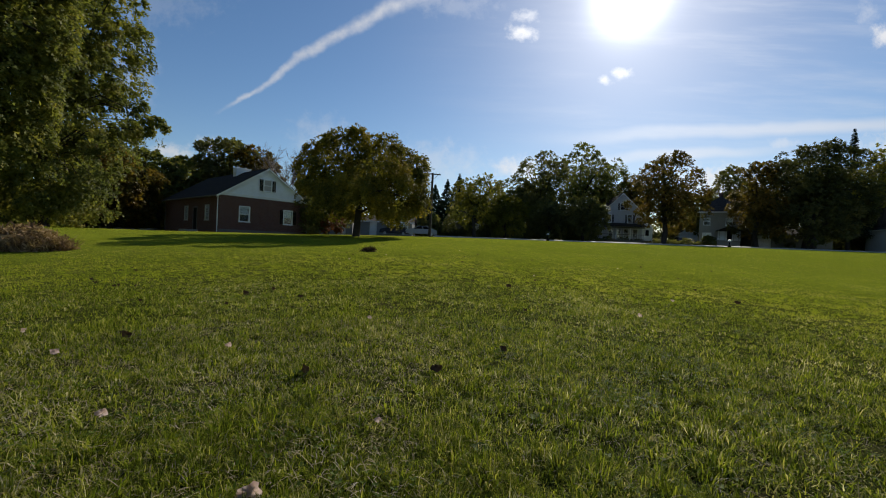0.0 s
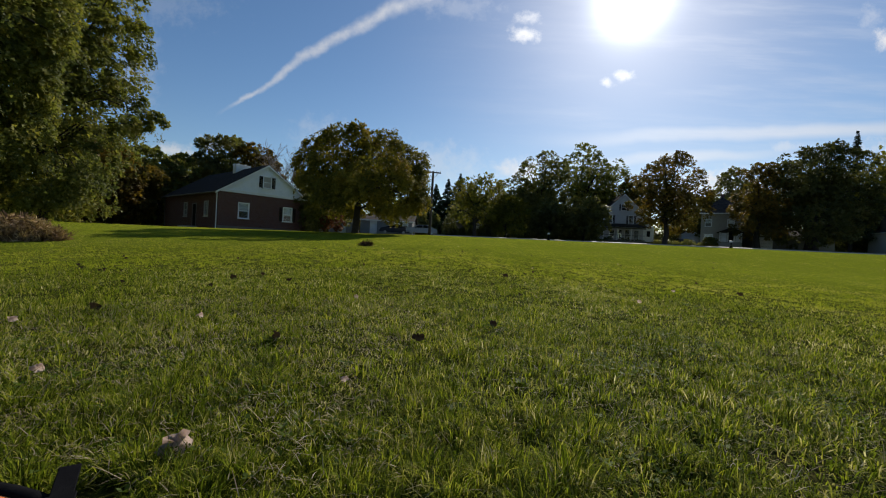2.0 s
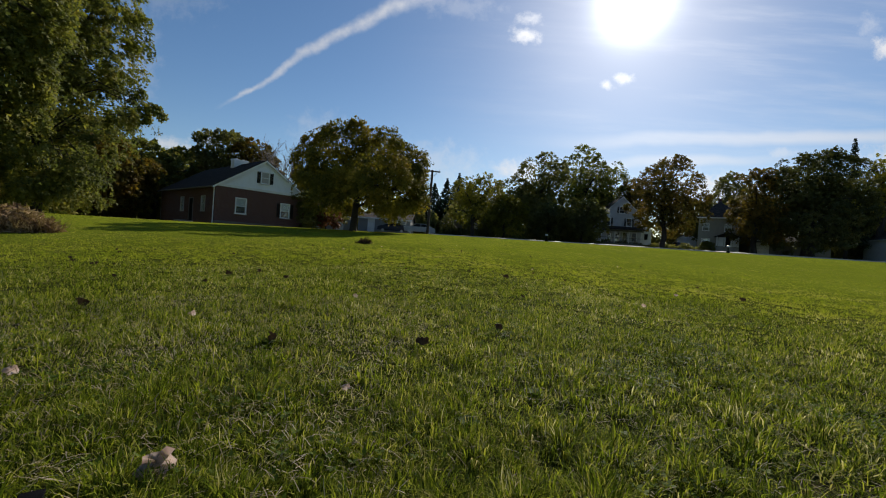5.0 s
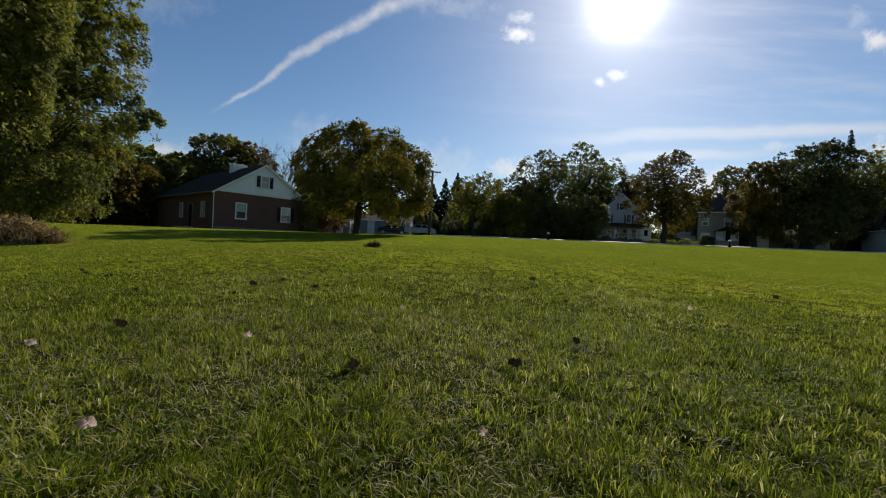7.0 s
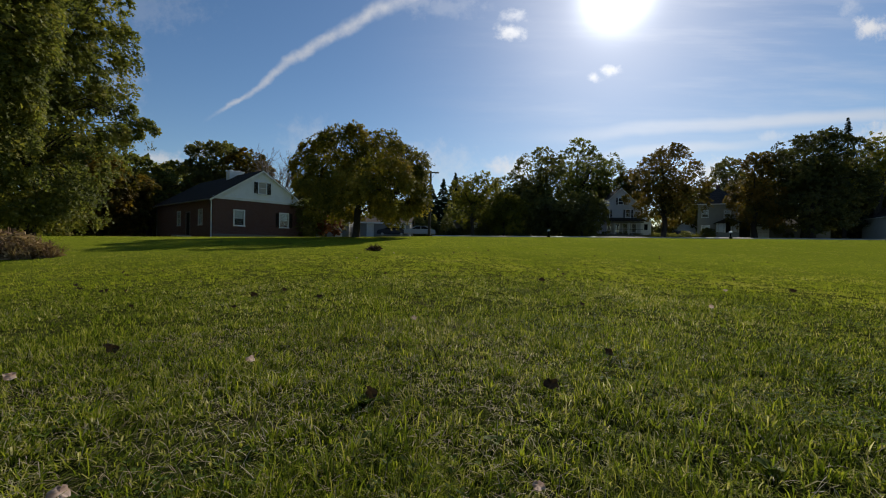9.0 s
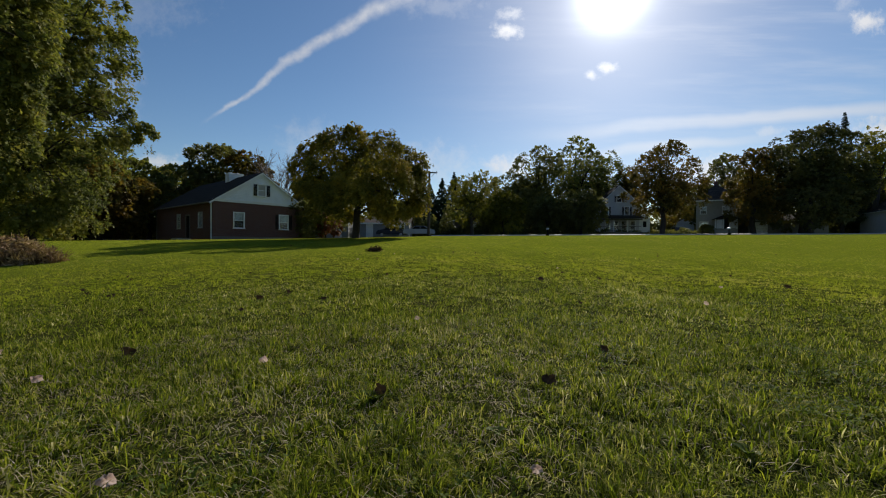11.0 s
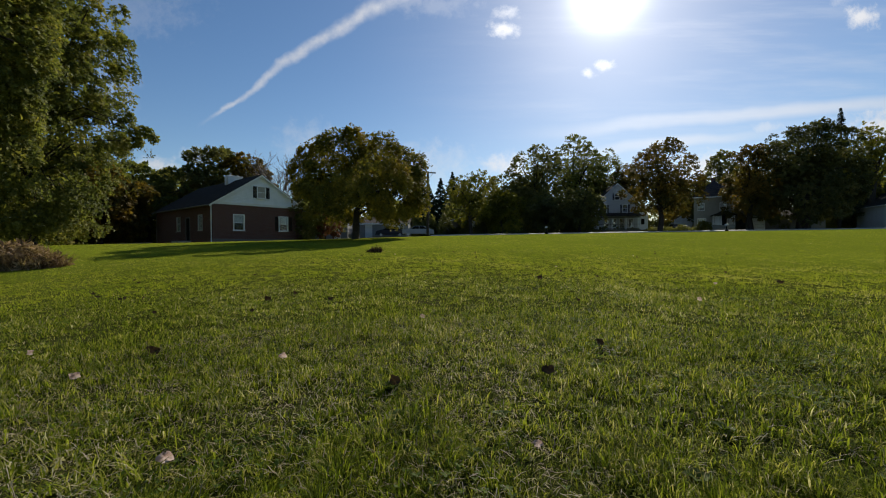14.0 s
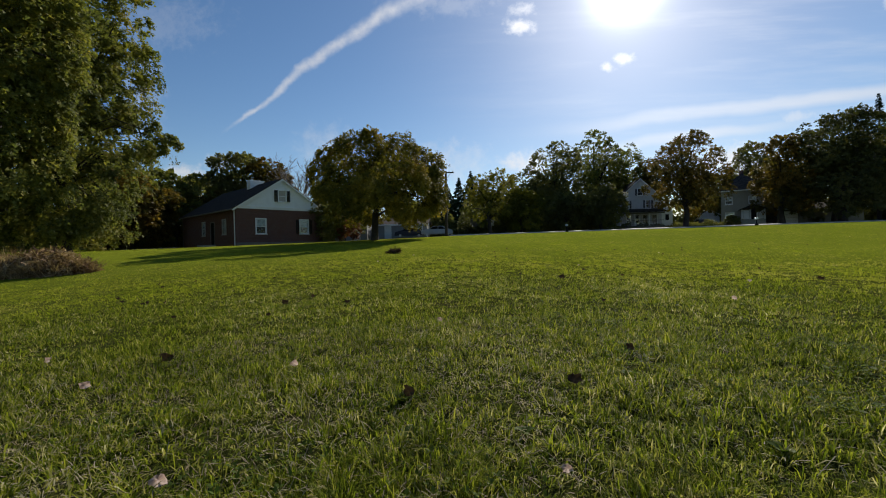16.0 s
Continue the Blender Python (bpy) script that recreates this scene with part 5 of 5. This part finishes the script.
def blades(rng, x, y, length, width, lean, droop=0.5, yaw=None):
    """Tapering bent blades with their roots at x, y."""
    n = len(x)
    z = ground(x, y) - 0.003 + clumps(x, y, 4.3) * 0.012
    if yaw is None:
        yaw = 3.0 * np.sin(x * 3.7 + 2.0 * np.sin(y * 2.9)) + 2.0 * np.cos(y * 4.1 + x) + rng.normal(size=n) * 1.1
    lv = np.minimum(np.abs(rng.normal(size=n)) * lean + 0.08, 1.45)
    ln = length * rng.uniform(0.5, 1.25, n)
    dx, dy = np.cos(yaw), np.sin(yaw)
    tw = yaw + np.pi / 2 + rng.normal(size=n) * 0.6
    wd = width * rng.uniform(0.55, 1.35, n) / 2
    base = np.stack([x, y, z], 1)
    w = np.stack([np.cos(tw) * wd, np.sin(tw) * wd, np.zeros(n)], 1)
    h1, s1 = ln * 0.55 * np.cos(lv), ln * 0.55 * np.sin(lv)
    lv2 = np.minimum(lv + droop * rng.uniform(0.2, 1.6, n), 1.75)
    mid = base + np.stack([dx * s1, dy * s1, h1], 1)
    tip = mid + np.stack([dx * ln * 0.45 * np.sin(lv2), dy * ln * 0.45 * np.sin(lv2), ln * 0.45 * np.cos(lv2)], 1)
    v = np.stack([base - w, base + w, mid - w * 0.85, mid + w * 0.85, tip], 1).reshape(-1, 3)
    i = np.arange(n)[:, None, None] * 5
    f = (i + np.array([[0, 1, 3], [0, 3, 2], [2, 3, 4]])).reshape(-1, 3)
    return v, f


def sector(rng, n, r0, r1, half=0.98):
    """Random places in a fan of the lawn that opens along +y from just behind the origin."""
    r = np.sqrt(rng.uniform(r0 * r0, r1 * r1, n))
    a = rng.uniform(-half, half, n)
    return r * np.sin(a), r * np.cos(a) - 0.9


def clumps(x, y, s):
    return 0.5 + 0.5 * np.sin(x * 3.1 * s + 1.7 * np.sin(y * 2.3 * s)) * np.cos(y * 2.7 * s + 1.3 * np.sin(x * 1.9 * s))


def make_grass():
    rng = np.random.default_rng(4)
    # near lawn in loose tufts over a shorter undergrowth, then ever coarser with distance
    for r0, r1, n, ln, wd, lean in ((0.6, 2.6, 305000, 0.07, 0.0034, 1.1), (2.3, 5.8, 325000, 0.066, 0.0052, 1.0), (4.8, 10.5, 280000, 0.06, 0.0095, 0.8),
                                    (8.5, 18.0, 230000, 0.05, 0.015, 0.65), (15.0, 28.0, 150000, 0.04, 0.022, 0.55), (24.0, 50.0, 150000, 0.036, 0.036, 0.55)):
        x, y = sector(rng, n, r0, r1)
        yaw = 3.0 * np.sin(x * 3.7 + 2.0 * np.sin(y * 2.9)) + 2.0 * np.cos(y * 4.1 + x) + rng.normal(size=n) * 1.1
        lf = np.full(n, 0.72)
        if r0 < 10:
            nt = int(120 * 0.98 * (r1 * r1 - r0 * r0) * (1.0 if r0 < 5 else 0.5))
            tx, ty = sector(rng, nt, r0, r1)
            tl = rng.uniform(0.6, 1.45, nt)
            m = int(n * 0.62)
            pick = rng.integers(0, nt, m)
            ox, oy = rng.normal(size=m) * 0.03, rng.normal(size=m) * 0.03
            x[:m], y[:m], lf[:m] = tx[pick] + ox, ty[pick] + oy, tl[pick]
            yaw[:m] = np.arctan2(oy, ox) + rng.normal(size=m) * 0.8
        c = clumps(x, y, 1.0) * 0.4 + clumps(x, y, 2.3) * 0.35 + clumps(x + 3, y - 2, 5.1) * 0.25
        r = np.hypot(x, y + 0.9)
        edge = np.clip((r - r0) / (0.25 * r0), 0.1, 1) * np.clip((r1 - r) / (0.22 * r1), 0, 1)
        keep = rng.random(n) < edge * (0.3 + 1.05 * c)
        keep &= (x + 0.59) ** 2 + (y + 0.15) ** 2 > 0.78 ** 2
        keep &= (x + 0.27) ** 2 + (y - 0.60) ** 2 > 0.09 ** 2
        keep &= y < 48
        x, y, c, lf, yaw = x[keep], y[keep], c[keep], lf[keep], yaw[keep]
        v, f = blades(rng, x, y, ln * lf * (0.3 + 1.35 * c), wd, lean, 0.85, yaw)
        if r0 > 4:
            f = f.reshape(-1, 3, 3)[:, 0] + np.array([0, 0, 1])
        ob = new("grass", np_mesh("grass", v, f, M["grass" if r0 < 5 else "sward"]))
        tagged(ob, "uneven mown grass, green with dry yellow blades", "grass", kind="stuff")
    # the lawn behind and beside the landing pad
    r, a = np.sqrt(rng.uniform(0.0, 64.0, 190000)), rng.uniform(0, 2 * np.pi, 190000)
    x, y = r * np.sin(a), r * np.cos(a) - 0.5
    keep = (np.abs(np.arctan2(x, y + 0.9)) > 0.96) & ((x + 0.59) ** 2 + (y + 0.15) ** 2 > 0.78 ** 2)
    x, y = x[keep], y[keep]
    v, f = blades(rng, x, y, 0.07 * (0.5 + 0.6 * clumps(x, y, 2.3)), 0.0125, 1.0, 0.85)
    ob = new("grass", np_mesh("grass", v, f.reshape(-1, 3, 3)[:, 0] + np.array([0, 0, 1]), M["grass"]))
    tagged(ob, "uneven mown grass, green with dry yellow blades", "grass", kind="stuff")
    # dry clippings lying on the sward
    x, y = sector(rng, 30000, 0.7, 5.0)
    k = rng.random(len(x)) < np.where(x < 0.2 + 0.5 * clumps(x, y, 0.6), 0.95, 0.3)
    k &= (x + 0.56) ** 2 + (y + 0.16) ** 2 > 0.85 ** 2
    x, y = x[k], y[k]
    n = len(x)
    yaw, t, ln = rng.uniform(0, 6.28, n), rng.normal(size=n) * 0.45, rng.uniform(0.02, 0.075, n)
    z = ground(x, y) + rng.uniform(0.012, 0.052, n)
    d = np.stack([np.cos(yaw), np.sin(yaw), t], 1) * ln[:, None]
    w = np.stack([-np.sin(yaw), np.cos(yaw), t * 0], 1) * 0.0011
    p = np.stack([x, y, z], 1)
    v = np.stack([p - w, p + w, p + d / 2 - w, p + d / 2 + w, p + d - np.array([0, 0, 0.008])], 1)
    f = (np.arange(n)[:, None, None] * 5 + np.array([[0, 1, 3], [0, 3, 2], [2, 3, 4]])).reshape(-1, 3)
    ob = new("clippings", np_mesh("clippings", v.reshape(-1, 3), f, M["straw"]))
    tagged(ob, "dry straw-coloured clippings lying in the grass", "clippings", kind="stuff")


make_grass()


def make_weeds():
    """Low rosettes of broad leaves in patches among the grass."""
    rng = np.random.default_rng(14)
    px, py = sector(rng, 110, 1.2, 8.0)
    V, F = [], []
    for cx, cy in zip(px, py):
        m = int(rng.integers(10, 60))
        x, y = cx + rng.normal(size=m) * 0.13, cy + rng.normal(size=m) * 0.13
        s = rng.uniform(0.008, 0.017, m)
        z = ground(x, y) + rng.uniform(0.03, 0.065, m)
        for k in range(m):
            for a in range(3):
                t = a * 2.1 + k
                d = np.array([math.cos(t), math.sin(t), 0.5 + 0.4 * math.sin(3.3 * k)])
                w = np.array([-d[1], d[0], 0]) * 0.45
                b = np.array([x[k], y[k], z[k]])
                n = len(V)
                V += [b, b + d * s[k] * 0.6 + w * s[k], b + d * s[k] * 1.2, b + d * s[k] * 0.6 - w * s[k]]
                F.append((n, n + 1, n + 2, n + 3))
    ob = new("clover", np_mesh("clover", V, F, M["weed"]))
    tagged(ob, "patches of clover and broad-leaved weeds in the lawn", "weeds", kind="stuff")


make_weeds()


def make_broadleaf_weeds():
    """Plantain-like rosettes: broad keeled leaves that rise and tip over from one root."""
    rng = np.random.default_rng(31)

    def rosette(x, y, n, size, mat, label):
        t = thing("weed_plant", label, "weed", pose(x, y, gz(x, y)), "broad-leaved weeds")
        for i in range(n):
            a = 2 * math.pi * i / n + rng.uniform(-0.3, 0.3)
            ln, tilt = size * rng.uniform(0.75, 1.2), rng.uniform(0.6, 1.1)
            v, f = [], []
            for k in range(6):
                u = k / 5
                w = ln * 0.34 * math.sin(math.pi * min(1.0, 0.12 + 0.88 * u)) ** 0.8 + 0.001
                r, z = ln * u * math.cos(tilt * (1 - 0.55 * u)), 0.012 + ln * (u * math.sin(tilt) - 0.35 * u * u)
                for s in (-1, 0, 1):
                    v.append((r * math.cos(a) - s * w * math.sin(a), r * math.sin(a) + s * w * math.cos(a), z + abs(s) * w * 0.35))
            for k in range(5):
                for s in (0, 1):
                    q = k * 3 + s
                    f.append((q, q + 1, q + 4, q + 3))
            mesh_part("leaf", np_mesh("leaf", v, f, mat, True), t)

    rosette(-0.50, 2.08, 7, 0.075, M["weed"], "dark broad-leaved weed standing among the grass")
    for x, y, s in ((-0.42, 1.72, 0.05), (0.05, 1.75, 0.045), (0.95, 1.6, 0.055), (1.6, 2.3, 0.05), (2.2, 2.6, 0.05), (0.75, 2.5, 0.04), (-1.7, 2.0, 0.045), (0.62, 1.25, 0.05)):
        rosette(x, y, 5, s, M["weed"], "low bright green broad-leaved weed in the lawn")


make_broadleaf_weeds()
